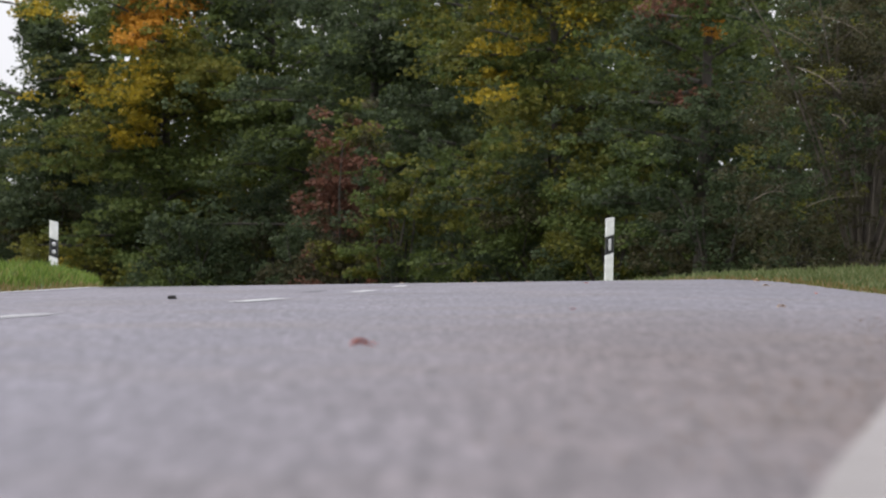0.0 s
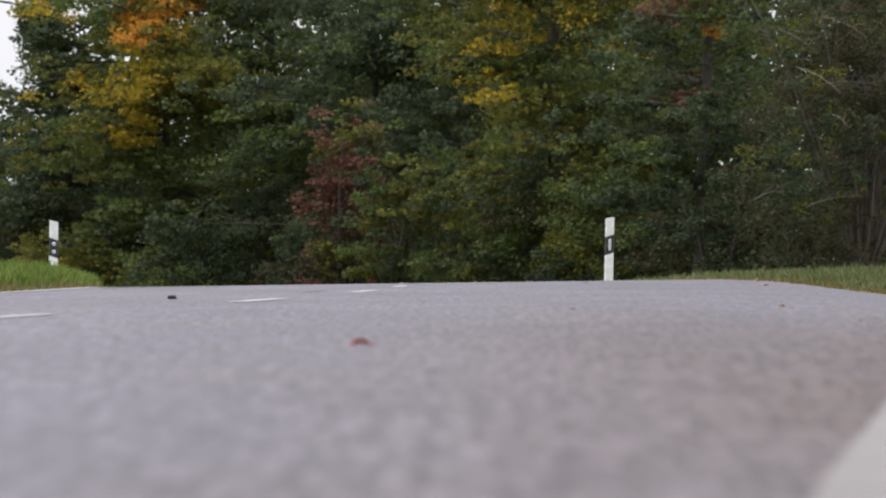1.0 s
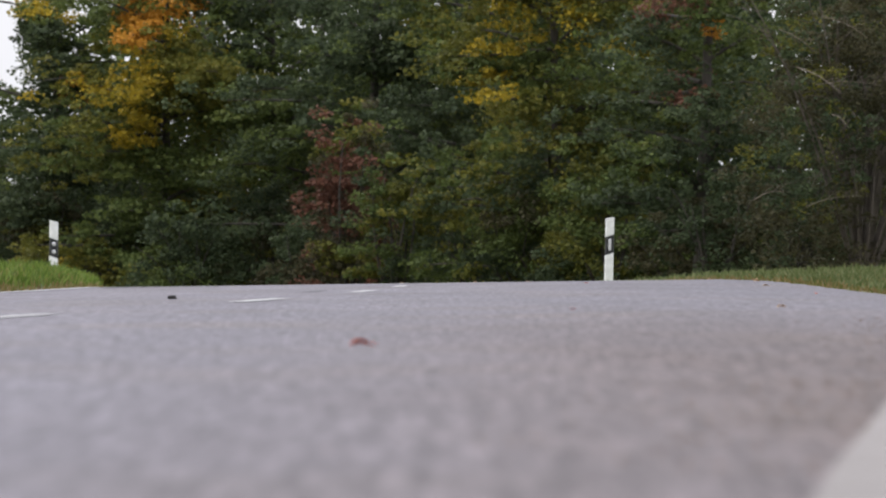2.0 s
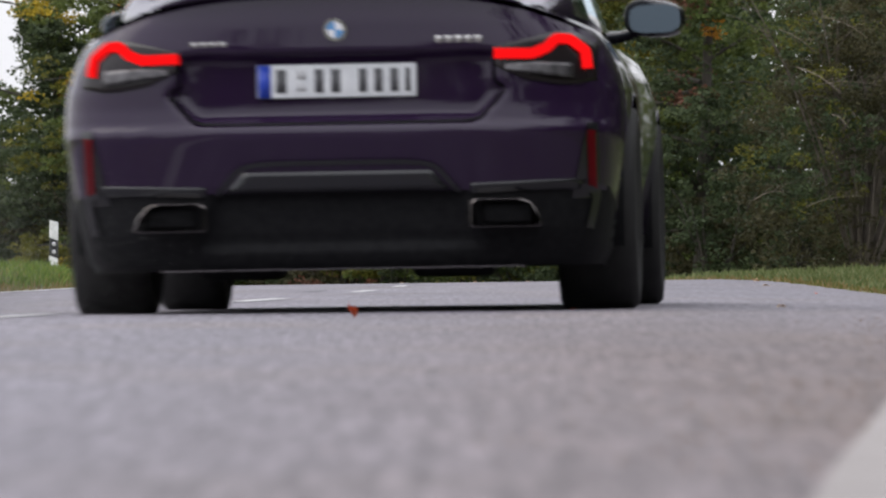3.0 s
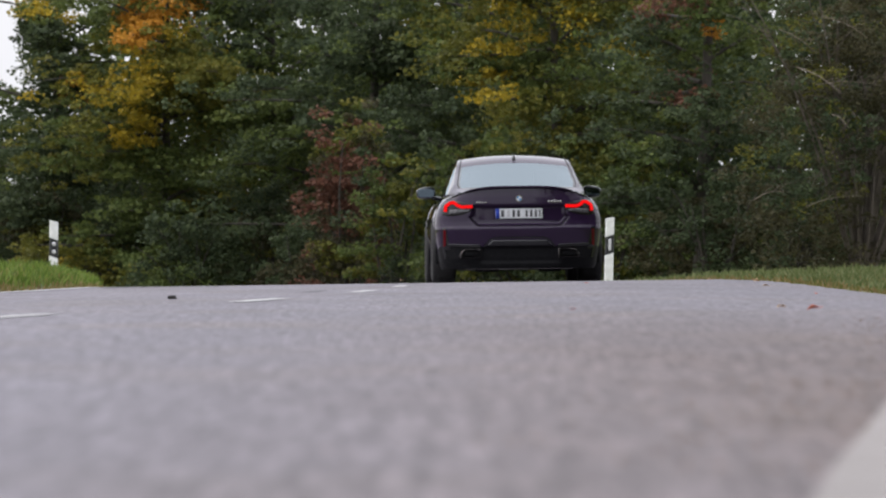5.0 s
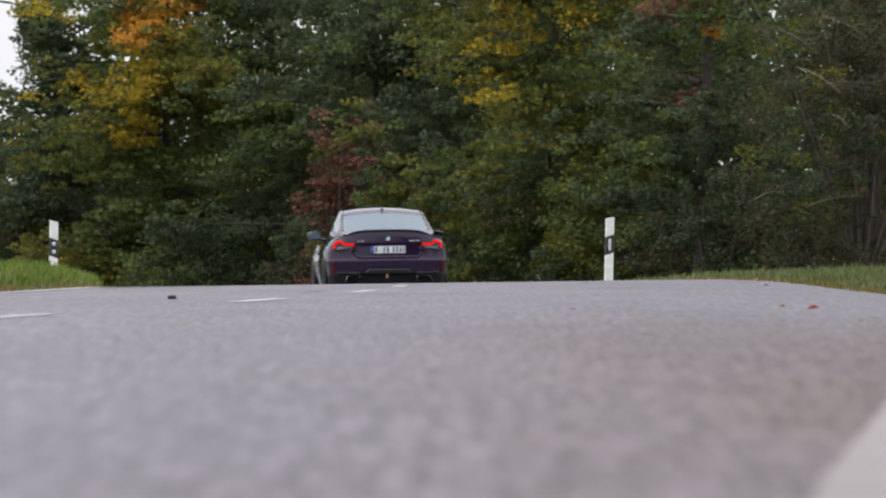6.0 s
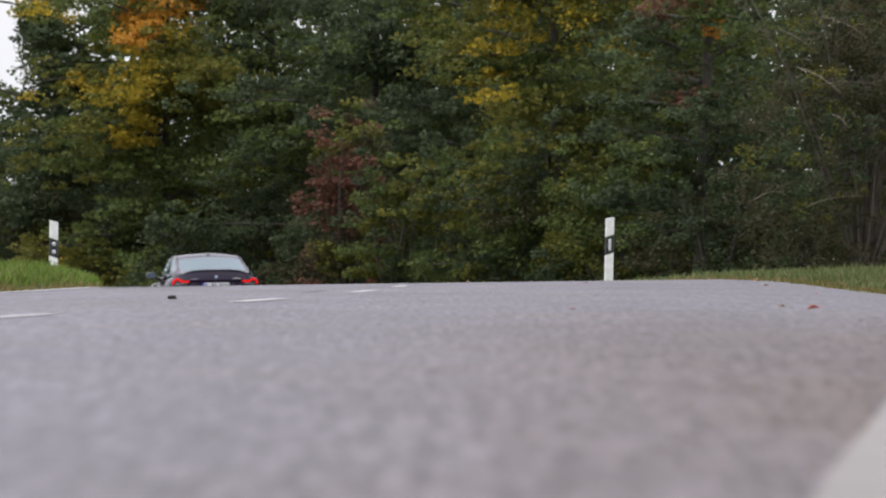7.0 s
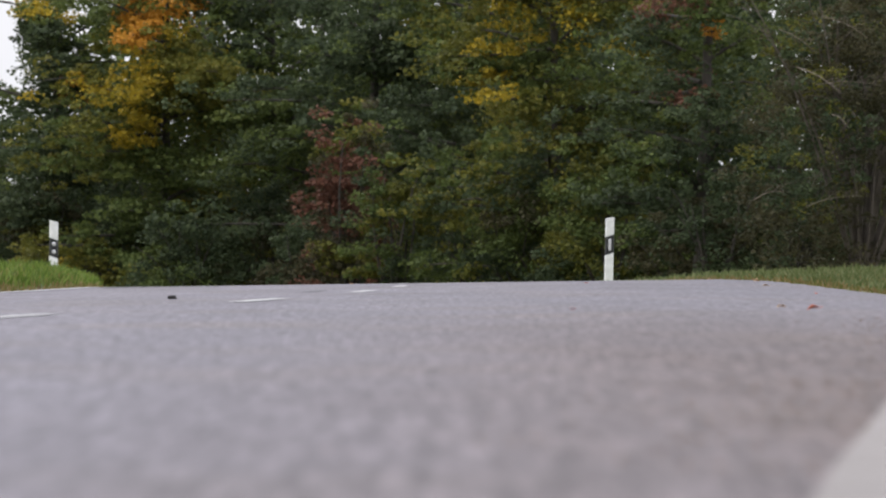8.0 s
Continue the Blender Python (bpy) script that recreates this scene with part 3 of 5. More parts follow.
    bush(-1.0, 153, 1.0, 0.9, 3.3, [(o, 2.5), (g, 2), (d, 1)], "olive shrub with yellowing leaves", 67, 80, 0.26, 0.08, 14, 130)
    bush(0.5, 158, 1.5, 1.2, 3.6, [(g, 2), (d, 4), (o, 0.4)], "green shrub at the wood's edge", 68, 90, 0.3, 0.08, 14, 190)
    bush(1.7, 150, 1.3, 1.1, 2.5, [(d, 3), (g, 2), (br, 1)], "dark green shrub behind the marker post", 69, 90, 0.3, 0.08, 14, 140)
    bush(3.2, 147, 1.4, 1.2, 3.2, [(g, 3), (o, 2.5), (d, 2)], "green shrub behind the marker post", 70, 90, 0.28, 0.075, 14, 180)
    bush(4.6, 145, 1.2, 1.0, 2.3, [(d, 3), (br, 2), (g, 1)], "dark shrub behind the verge", 71, 90, 0.28, 0.075, 14, 130)
    bush(4.9, 137.5, 1.2, 0.8, 2.3, [(d, 3), (br, 2)], "dark shrub in front of the trunk", 76, 80, 0.26, 0.075, 12, 120)
    bush(6.4, 139, 1.4, 1.0, 3.2, [(d, 3), (br, 2)], "dark shrub under the tree", 72, 90, 0.28, 0.075, 14, 160)
    hazel = bush(6.7, 122, 2.0, 1.4, 5.0, [(br, 5), (o, 0.7), (d, 1.5)], "tall grey-brown twiggy hazel thicket", 73, 80, 0.28, 0.06, 30, 460, 5)
    for x0, z0, x1, z1, r in ((5.60, 3.30, 6.28, 2.88, 0.010), (6.15, 2.55, 6.40, 2.32, 0.007), (4.92, 1.20, 5.38, 1.32, 0.008), (5.9, 3.02, 6.9, 3.0, 0.005),
                             (5.3, 3.9, 5.9, 3.5, 0.006), (6.0, 4.1, 6.7, 3.75, 0.006), (5.75, 1.1, 6.6, 1.25, 0.005)):
        dx, dz = x1 - x0, z1 - z0
        pts = [(x0 - 6.7 + dx * u, -1.75 + 0.35 * (1 - u), z0 + dz * u + 0.06 * math.sin(u * 3.1) - hazel.location.z) for u in np.linspace(0, 1, 7)]
        twigs = [(pts, [r * (1.15 - 0.75 * u) for u in np.linspace(0, 1, 7)])]
        for k in (2, 4, 5):
            p = np.array(pts[k])
            twigs.append(([p, p + (dx * 0.16, -0.05, dz * 0.1 + 0.09), p + (dx * 0.34, -0.08, dz * 0.2 + 0.11)], [r * 0.45, r * 0.32, r * 0.2]))
        v, f = join_tubes(twigs, 5)
        put("branch", mesh_from("branch", v, f, True), PALE_TWIG, hazel, "pale bare branch")
    bush(9.2, 124, 2.0, 1.4, 6.4, [(br, 5), (d, 1)], "tall grey-brown twiggy hazel thicket", 74, 70, 0.30, 0.06, 30, 420, 5)
    bush(8.2, 134, 2.4, 1.4, 7.0, [(br, 2), (d, 2), (o, 0.8)], "tall thicket of brown and green leaves", 75, 80, 0.32, 0.07, 26, 380, 6)


def far_woods():
    """Leaves closing the wood behind the trees; their lighter green stands for haze in the gaps."""
    rng = np.random.default_rng(99)
    n = 900
    x = rng.uniform(-10.2, 30, n)
    y = 203 - np.clip(x, 0, 30) * 1.3 + rng.uniform(-4, 5, n)
    z = -1.8 + rng.uniform(0, 1, n) * (11 - 5.5 * smooth(-6, -10, x))
    V, Q = leaf_cloud(np.stack([x, y, z], -1), [(1.1, 1.1, 0.8)] * n, [46] * n, 0.34, rng)
    tagged(put("far_woods", soup("far_woods", V, Q), GREEN), "lighter green leaves filling the depth behind the trees", "woods", kind="stuff")


far_woods()


def build_grass():
    """Blades on both verges, in one sheet of stuff each."""
    rng = np.random.default_rng(7)

    def blades(name, n, d0, d1, y0, y1, hmin, hmax, mat, label):
        y = rng.uniform(y0, y1, n)
        dd = d0 + (d1 - d0) * rng.uniform(0, 1, n) ** 1.3
        x = centre(y) + dd
        z = ground_z(x, y)
        a = rng.uniform(0, 2 * math.pi, n)
        h = rng.uniform(hmin, hmax, n) * (0.75 + 0.5 * np.array([noise.noise(Vector((p * 0.9, q * 0.5, 0))) for p, q in zip(x, y)]))
        w = rng.uniform(0.006, 0.012, n)
        lean = rng.normal(size=(n, 2)) * 0.35 * h[:, None]
        P = np.stack([x, y, z - 0.01], -1)
        s = np.stack([np.cos(a) * w, np.sin(a) * w, 0 * a], -1)
        mid = P + np.stack([lean[:, 0] * 0.35, lean[:, 1] * 0.35, h * 0.6], -1)
        tip = P + np.stack([lean[:, 0], lean[:, 1], h], -1)
        V = np.stack([P - s, P + s, mid + s * 0.8, mid - s * 0.8, tip + s * 0.15, tip - s * 0.15], 1).reshape(-1, 3)
        q = np.arange(n) * 6
        Q = np.concatenate([np.stack([q, q + 1, q + 2, q + 3], -1), np.stack([q + 3, q + 2, q + 4, q + 5], -1)])
        tagged(put(name, soup(name, V, Q), mat), label, "grass", kind="stuff")

    blades("bank_grass", 36000, LEFT - 0.02, LEFT - 4.2, 55, 125, 0.06, 0.17, BANK, "lush green grass on the roadside bank")
    blades("verge_grass", 38000, RIGHT + 0.1, RIGHT + 6.5, 28, 122, 0.04, 0.12, VERGE, "short green grass on the roadside verge")
    blades("dry_grass", 11000, LEFT + 0.14, LEFT - 0.5, 50, 130, 0.03, 0.10, DRY, "dry brown grass along the asphalt edge")
    blades("dry_grass", 9000, RIGHT, RIGHT + 0.6, 28, 120, 0.02, 0.07, DRY, "dry brown grass along the asphalt edge")
    blades("dry_grass", 2200, LEFT + 0.30, LEFT - 0.05, 86, 112, 0.02, 0.07, DRY, "dry brown grass creeping over the asphalt edge")
    blades("meadow_grass", 12000, RIGHT + 3, RIGHT + 9, 90, 135, 0.08, 0.2, VERGE, "taller grass at the foot of the trees")


build_woods()
build_grass()


# ---------------------------------------------------------------- marker posts
def marker_post(x, y, top, turn, label, oblong):
    """Plastic guide post: leaning-cut top, slanting black band, reflector."""
    thing = tagged(new("marker_post"), label, "marker post", "road marker posts")
    thing.matrix_basis = pose(x, y, top - 1.05, 0, 1.3 if oblong else 0.4, turn)
    prof = [(-0.062, -0.02), (-0.05, -0.045), (0.05, -0.045), (0.062, -0.02), (0.05, 0.05), (0.0, 0.085), (-0.05, 0.05)]

    def tube(z0, z1, slant0, slant1, grow, mat, name):
        bm = bmesh.new()
        lo = [bm.verts.new((px * grow, py * grow, z0 + slant0 * px)) for px, py in prof]
        hi = [bm.verts.new((px * grow, py * grow, z1 + slant1 * px)) for px, py in prof]
        for i in range(len(prof)):
            j = (i + 1) % len(prof)
            bm.faces.new((lo[i], lo[j], hi[j], hi[i]))
        bm.faces.new(hi)
        bm.faces.new(lo[::-1])
        bmesh.ops.bevel(bm, geom=[e for e in bm.edges if abs(e.verts[0].co.z - e.verts[1].co.z) < 0.09], offset=0.004, segments=1, affect="EDGES")
        part(name, bm, mat, thing, smooth_faces=False)

    s = 0.35 if oblong else -0.35
    tube(0.0, 0.55, 0, s, 1.0, PLASTIC, "shaft")
    tube(0.552, 0.80, s, s, 1.0, BLACK_PLASTIC, "black_band")
    tube(0.802, 1.05, s, s * 0.6, 1.0, PLASTIC, "cap")
    if oblong:
        part("reflector", box(-0.02, 0.02, -0.054, -0.047, 0.60, 0.76, 0.003), REFLECTOR, thing)
    else:
        for zc in (0.625, 0.735):
            bm = bmesh.new()
            bmesh.ops.create_cone(bm, cap_ends=True, segments=20, radius1=0.03, radius2=0.028, depth=0.008)
            bmesh.ops.rotate(bm, verts=bm.verts, matrix=Matrix.Rotation(radians(90), 3, "X"))
            bmesh.ops.translate(bm, verts=bm.verts, vec=(0, -0.05, zc))
            part("reflector", bm, REFLECTOR, thing)


marker_post(2.295, 106, 0.82, 8, "white plastic guide post with black band and oblong reflector", True)
marker_post(-5.42, 106, 0.775, 10, "white plastic guide post with two round reflectors in grass", False)


# ---------------------------------------------------------------- small things on the road
def fallen_leaf(x, y, size, mat, label, turn=0, lift=0.0):
    bm = bmesh.new()
    n = 10
    rows = []
    for i in range(n + 1):
        u = i / n
        w = 0.36 * size * math.sin(math.pi * min(1, u * 1.02)) ** 0.8 * (1 - 0.25 * u) + 0.002
        zc = 0.18 * size * math.sin(u * math.pi) * 0.6
        rows.append([bm.verts.new((u * size - size / 2, k * w, zc + abs(k) * w * 0.55)) for k in (-1, -0.5, 0, 0.5, 1)])
    for a, b in zip(rows[:-1], rows[1:]):
        for k in range(4):
            bm.faces.new((a[k], a[k + 1], b[k + 1], b[k]))
    bmesh.ops.solidify(bm, geom=bm.faces[:], thickness=0.0012)
    thing = tagged(new("fallen_leaf"), label, "leaf", "fallen leaves")
    thing.matrix_basis = pose(x, y, float(road_z(x, y)) + 0.003 + lift, 0, 0, turn)
    part("blade", bm, mat, thing)
    v, f = tube_arrays([(size * 0.45, 0, 0.002), (size * 0.62, 0.004, 0.004), (size * 0.78, 0.01, 0.001)], [0.0016, 0.0013, 0.001], 5)
    put("stalk", mesh_from("stalk", v, f, True), mat, thing)
    return thing


DRY_LEAF = vary(material("dead_leaf", (0.3, 0.1, 0.05), 0.7), [(0.3, (0.38, 0.065, 0.018)), (0.7, (0.58, 0.13, 0.042))], 60, bump=0.4)
PALE_LEAF = vary(material("pale_dead_leaf", (0.5, 0.35, 0.2), 0.7), [(0.3, (0.38, 0.24, 0.12)), (0.7, (0.55, 0.40, 0.25))], 60, bump=0.4)
LEAF = fallen_leaf(-0.147, 13.6, 0.040, DRY_LEAF, "curled red-brown dead leaf lying on asphalt", 20)
for lx, ly, ls, lm, lt in [(1.119, 25.2, 0.03, PALE_LEAF, 30), (1.9, 38.8, 0.03, DRY_LEAF, 80), (2.2, 52, 0.045, PALE_LEAF, 10), (2.55, 62, 0.06, PALE_LEAF, 50),
                           (2.7, 66, 0.06, PALE_LEAF, 120), (2.45, 70, 0.05, PALE_LEAF, 200), (0.41, 24.2, 0.012, DRY_LEAF, 0), (1.18, 63, 0.03, DRY_LEAF, 0)]:
    fallen_leaf(lx, ly, ls, lm, "small pale dead leaf on asphalt" if lm is PALE_LEAF else "small dark dead leaf on asphalt", lt)


CLOD_EARTH = vary(material("dark_earth", (0.02, 0.018, 0.016), 0.9), [(0.3, (0.012, 0.011, 0.010)), (0.7, (0.03, 0.026, 0.022))], 60, bump=0.5)


def clod(x, y, size):
    bm = bmesh.new()
    bmesh.ops.create_icosphere(bm, subdivisions=3, radius=size)
    for v in bm.verts:
        v.co *= 1 + 0.45 * noise.noise(v.co * (1.4 / size))
        v.co.z *= 0.6
        v.co.x *= 1.3
    thing = tagged(part("clod", bm, CLOD_EARTH, None), "small dark clod of earth lying on asphalt", "clod")
    thing.location = (x, y, float(road_z(x, y)) + size * 0.42)


clod(-1.40, 39.5, 0.019)
WHIRLED = [fallen_leaf(px_, py_, 0.055, PALE_LEAF, "pale dead leaf whirled up behind the car", 40, 0.002) for px_, py_ in ((-0.45, 84.0), (0.95, 85.0), (0.35, 83.0))]


def dirt():
    """Loose brown grit washed against the apron."""
    rng = np.random.default_rng(21)
    V, F = [], []
    for _ in range(700):
        y = rng.uniform(5.6, 22)
        edge = np.interp(y, [4.7, 9.0, 10.4, 14, 22], [0.21, 0.53, 0.78, 1.05, 1.5])
        x = edge - abs(rng.normal()) * 0.16
        s = rng.uniform(0.003, 0.008)
        z = float(road_z(x, y)) + 0.001
        k = len(V)
        a = rng.uniform(0, 6.3)
        for t in range(3):
            V.append((x + math.cos(a + 2.1 * t) * s, y + math.sin(a + 2.1 * t) * s, z))
        V.append((x, y, z + s * 0.3))
        F += [(k, k + 1, k + 3), (k + 1, k + 2, k + 3), (k + 2, k, k + 3)]
    grit = vary(material("brown_grit", (0.12, 0.085, 0.06), 0.9), [(0.3, (0.075, 0.05, 0.035)), (0.7, (0.16, 0.115, 0.085))], 20)
    tagged(put("grit", mesh_from("grit", V, F), grit), "loose brown grit along the road edge", "grit", kind="stuff")


dirt()


# ---------------------------------------------------------------- the car
def paint_material():
    m = material("purple_metallic_paint", (0.030, 0.016, 0.045), 0.35, 0.0)
    b = m.node_tree.nodes["Principled BSDF"]
    vary(m, [(0.3, (0.014, 0.0065, 0.021)), (0.7, (0.025, 0.0125, 0.037))], 900, 2)
    b.inputs["Coat Weight"].default_value = 1.0
    b.inputs["Coat IOR"].default_value = 1.40
    b.inputs["Specular IOR Level"].default_value = 0.0
    b.inputs["Coat Roughness"].default_value = 0.04
    return m


PAINT = paint_material()
GLOSS_BLACK = material("gloss_black_trim", (0.010, 0.010, 0.012), 0.15, Specular_IOR_Level=0.5)
MATT_BLACK = vary(material("matt_black_trim", (0.015, 0.015, 0.016), 0.6), [(0.3, (0.005, 0.005, 0.006)), (0.7, (0.011, 0.011, 0.012))], 40)
MATT_BLACK.node_tree.nodes["Principled BSDF"].inputs["Specular IOR Level"].default_value = 0.12
RUBBER = vary(material("tyre_rubber", (0.02, 0.02, 0.02), 0.8), [(0.3, (0.008, 0.008, 0.008)), (0.7, (0.020, 0.019, 0.019))], 12, bump=0.3)
ALLOY = material("dark_alloy", (0.12, 0.12, 0.125), 0.3, 1.0)
CHROME = material("chrome", (0.55, 0.53, 0.52), 0.18, 1.0)
DARK_CHROME = material("dark_chrome", (0.26, 0.24, 0.235), 0.25, 1.0)
TAIL_GLOW = material("tail_light_glow", (0.08, 0.0, 0.0), 0.5, Emission_Color=(1.0, 0.008, 0.010, 1), Emission_Strength=0.95, Specular_IOR_Level=0.0)
TAIL_LENS = material("smoked_tail_lens", (0.012, 0.009, 0.010), 0.18, Specular_IOR_Level=0.3)
LENS_CELL = vary(material("clear_lens_cell", (0.07, 0.07, 0.075), 0.25, 0.3), [(0.3, (0.03, 0.028, 0.03)), (0.7, (0.11, 0.105, 0.11))], 25)
RED_LENS = material("red_reflector", (0.11, 0.002, 0.006), 0.4, Specular_IOR_Level=0.1)
PLATE = vary(material("plate_white", (0.72, 0.73, 0.74), 0.35), [(0.3, (0.62, 0.63, 0.65)), (0.7, (0.74, 0.75, 0.76))], 30)
PLATE_BLUE = material("plate_blue", (0.02, 0.06, 0.45), 0.35)
INK = material("plate_ink", (0.085, 0.085, 0.09), 0.5)
BADGE_BLUE = material("badge_blue", (0.10, 0.28, 0.55), 0.2)
BADGE_WHITE = material("badge_white", (0.7, 0.7, 0.72), 0.2)
GLASS = glass_material("tinted_glass", (0.16, 0.17, 0.18))
MIRROR = material("mirror_glass", (0.30, 0.33, 0.36), 0.02, 1.0)


def curve(table, v):
    return np.interp(v, [a for a, _ in table], [b for _, b in table])


SIDE = [(0.12, 0.90), (0.20, 0.945), (0.32, 0.965), (0.45, 0.985), (0.55, 0.997), (0.64, 1.0), (0.72, 0.992), (0.80, 0.967), (0.86, 0.935), (0.91, 0.89), (0.96, 0.845), (1.04, 0.80)]
TAIL = [(0.12, -0.76), (0.16, -0.82), (0.26, -0.868), (0.385, -0.885), (0.40, -0.893), (0.48, -0.911), (0.565, -0.930), (0.59, -0.932), (0.607, -0.912), (0.66, -0.900), (0.80, -0.895), (0.93, -0.883), (1.03, -0.865)]
NOSE = [(0.12, 3.36), (0.25, 3.56), (0.45, 3.61), (0.62, 3.57), (0.75, 3.45), (0.85, 3.25), (1.03, 3.0)]
LR, NR, LF, NF = 0.48, 3.3, 0.75, 2.6


def side_w(y, z):
    bulge = 0.022 * math.exp(-((y - 0.02) / 0.42) ** 2) * math.exp(-((z - 0.66) / 0.2) ** 2) + 0.012 * math.exp(-((y - 2.74) / 0.4) ** 2)
    return (0.895 - 0.012 * math.exp(-((y - 1.4) / 0.6) ** 2)) * float(curve(SIDE, z)) + bulge


def recess(x, z):
    """The number-plate hollow in the boot lid, and the flat of the diffuser."""
    half = float(np.interp(z, [0.612, 0.71, 0.735, 0.84], [0.445, 0.535, 0.50, 0.505]))
    a = float(smooth(half + 0.012, half - 0.025, abs(x))) * float(smooth(0.612, 0.632, z)) * float(smooth(0.838, 0.812, z))
    b = float(smooth(0.40, 0.36, abs(x) - (0.40 - z) * 0.35)) * float(smooth(0.20, 0.24, z)) * float(smooth(0.392, 0.375, z))
    return 0.055 * a + 0.03 * b


def tail_y(x, z):
    w = side_w(-0.45, z)
    r = min(0.999, abs(x) / w)
    return float(curve(TAIL, z)) + LR * (1 - (1 - r ** NR) ** (1 / NR)) + recess(x, z)


def top_z(x, y):
    sh = float(np.interp(y, [-0.9, -0.4, 0.4, 1.2, 2.0, 2.8, 3.4, 3.6], [0.885, 0.905, 0.905, 0.90, 0.90, 0.84, 0.70, 0.64]))
    cr = float(np.interp(y, [-0.9, -0.3, 0.5, 1.6, 2.3, 3.0, 3.6], [0.135, 0.15, 0.10, 0.08, 0.09, 0.08, 0.04]))
    return sh + cr * (1 - min(1, abs(x) / 0.79) ** 3.6)


def half_ring():
    """Plan stations of half the body: ('r', ratio), ('s', y) and ('f', ratio)."""
    out = [("r", r) for r in np.linspace(0, 0.86, 44)]
    c0 = (1 - 0.86 ** NR) ** (1 / NR)
    out += [("r", (1 - c ** NR) ** (1 / NR)) for c in np.linspace(c0, 0, 14)[1:]]
    out += [("s", u) for u in np.linspace(0, 1, 84)[1:-1]]
    c0 = (1 - 0.8 ** NF) ** (1 / NF)
    out += [("f", (1 - c ** NF) ** (1 / NF)) for c in np.linspace(0, c0, 10)]
    out += [("f", r) for r in np.linspace(0.8, 0, 14)[1:]]
    return out


def ring_point(st, z):
    kind, v = st
    if kind == "r":
        w = side_w(-0.45, z)
        x = v * w
        return x, tail_y(x, z)
    yr, yf = float(curve(TAIL, z)) + LR, float(curve(NOSE, z)) - LF
    if kind == "s":
        y = yr + (yf - yr) * v
        t0, t1 = side_w(-0.45, z), side_w(2.9, z)
        x = side_w(y, z)
        k = float(smooth(0.0, 0.12, v)) * float(smooth(1.0, 0.88, v))
        return x * k + (1 - k) * (t0 if v < 0.5 else t1), y
    w = side_w(2.9, z)
    return v * w, yf + LF * (1 - v ** NF) ** (1 / NF)


WHEEL_R, ARCH_R, AXLES = 0.335, 0.372, (0.0, 2.741)


def build_body(car):
    stations = half_ring()
    vs = np.linspace(0, 1, 58)
    mats = {"body": [], "lower_trim": []}
    V, idx = [], {}

    def vert(side, i, j):
        st = stations[i]
        x0, y0 = ring_point(st, 0.88)
        zt = top_z(x0, y0)
        z = 0.15 + (zt - 0.15) * vs[j]
        x, y = ring_point(st, z)
        if x < 1e-6 and side < 0:
            side = 1
        k = (side if x > 1e-6 else 1, i, j)
        if k not in idx:
            if x > 0.6:
                for ay in AXLES:
                    dy, dz = y - ay, z - WHEEL_R
                    r = math.hypot(dy, dz)
                    if r < ARCH_R and x > 0.72:
                        if r > ARCH_R - 0.045:
                            y, z = ay + dy / r * ARCH_R, WHEEL_R + dz / r * ARCH_R
                        else:
                            x = -99 if side > 0 else -98
            idx[k] = len(V)
            V.append((x * side, y, z) if x > -90 else None)
        return idx[k]

    for side in (1, -1):
        for i in range(len(stations) - 1):
            for j in range(len(vs) - 1):
                f = [vert(side, i, j), vert(side, i + 1, j), vert(side, i + 1, j + 1), vert(side, i, j + 1)]
                if any(V[k] is None for k in f) or len(set(f)) < 4:
                    f = list(dict.fromkeys(f))
                    if len(f) < 3 or any(V[k] is None for k in f):
                        continue
                if side < 0:
                    f = f[::-1]
                c = np.mean([V[k] for k in f], axis=0)
                split = float(np.interp(c[1], [-0.62, -0.33], [0.392, 0.25]))
                mats["lower_trim" if c[2] < split else "body"].append(f)
    # bonnet and boot deck
    K = 16
    base = len(V)
    tops = []
    for i, st in enumerate(stations):
        x0, y0 = ring_point(st, 0.88)
        zt = top_z(x0, y0)
        x, y = ring_point(st, zt)
        tops.append((x, y))
    for x, y in tops:
        for k in range(K + 1):
            xx = -x + 2 * x * k / K
            V.append((xx, y, top_z(xx, y)))
    for i in range(len(tops) - 1):
        for k in range(K):
            a = base + i * (K + 1) + k
            mats["body"].append([a, a + 1, a + K + 2, a + K + 1])
    for name, faces in mats.items():
        used = sorted({k for f in faces for k in f})
        re = {k: n for n, k in enumerate(used)}
        bm = bmesh.new()
        bv = [bm.verts.new(V[k]) for k in used]
        for f in faces:
            try:
                bm.faces.new([bv[re[k]] for k in f])
            except ValueError:
                pass
        bmesh.ops.remove_doubles(bm, verts=bm.verts, dist=0.0008)
        part(name, bm, PAINT if name == "body" else MATT_BLACK, car, "" if name == "body" else "matt black lower bumper and sills")
    part("underbody", box(-0.74, 0.74, -0.72, 3.3, 0.155, 0.30, 0.05), MATT_BLACK, car)
    # chrome strip added as the sky's glint on the under tray's edge
    part("tray_glint", box(-0.58, 0.58, -0.742, -0.722, 0.147, 0.155, 0.002), CHROME, car, "chrome strip standing for the glint along the under tray")
    for ay in AXLES:                                     # arch liners
        for sgn in (1, -1):
            bm = bmesh.new()
            n = 22
            lo = [bm.verts.new((sgn * 0.885, ay + math.cos(t) * (ARCH_R - 0.004), WHEEL_R + math.sin(t) * (ARCH_R - 0.004))) for t in np.linspace(-0.35, math.pi + 0.35, n)]
            hi = [bm.verts.new((sgn * 0.55, v.co.y, v.co.z)) for v in lo]
            for a in range(n - 1):
                bm.faces.new((lo[a], lo[a + 1], hi[a + 1], hi[a]))
            bm.faces.new(hi)
            part("arch_liner", bm, MATT_BLACK, car)


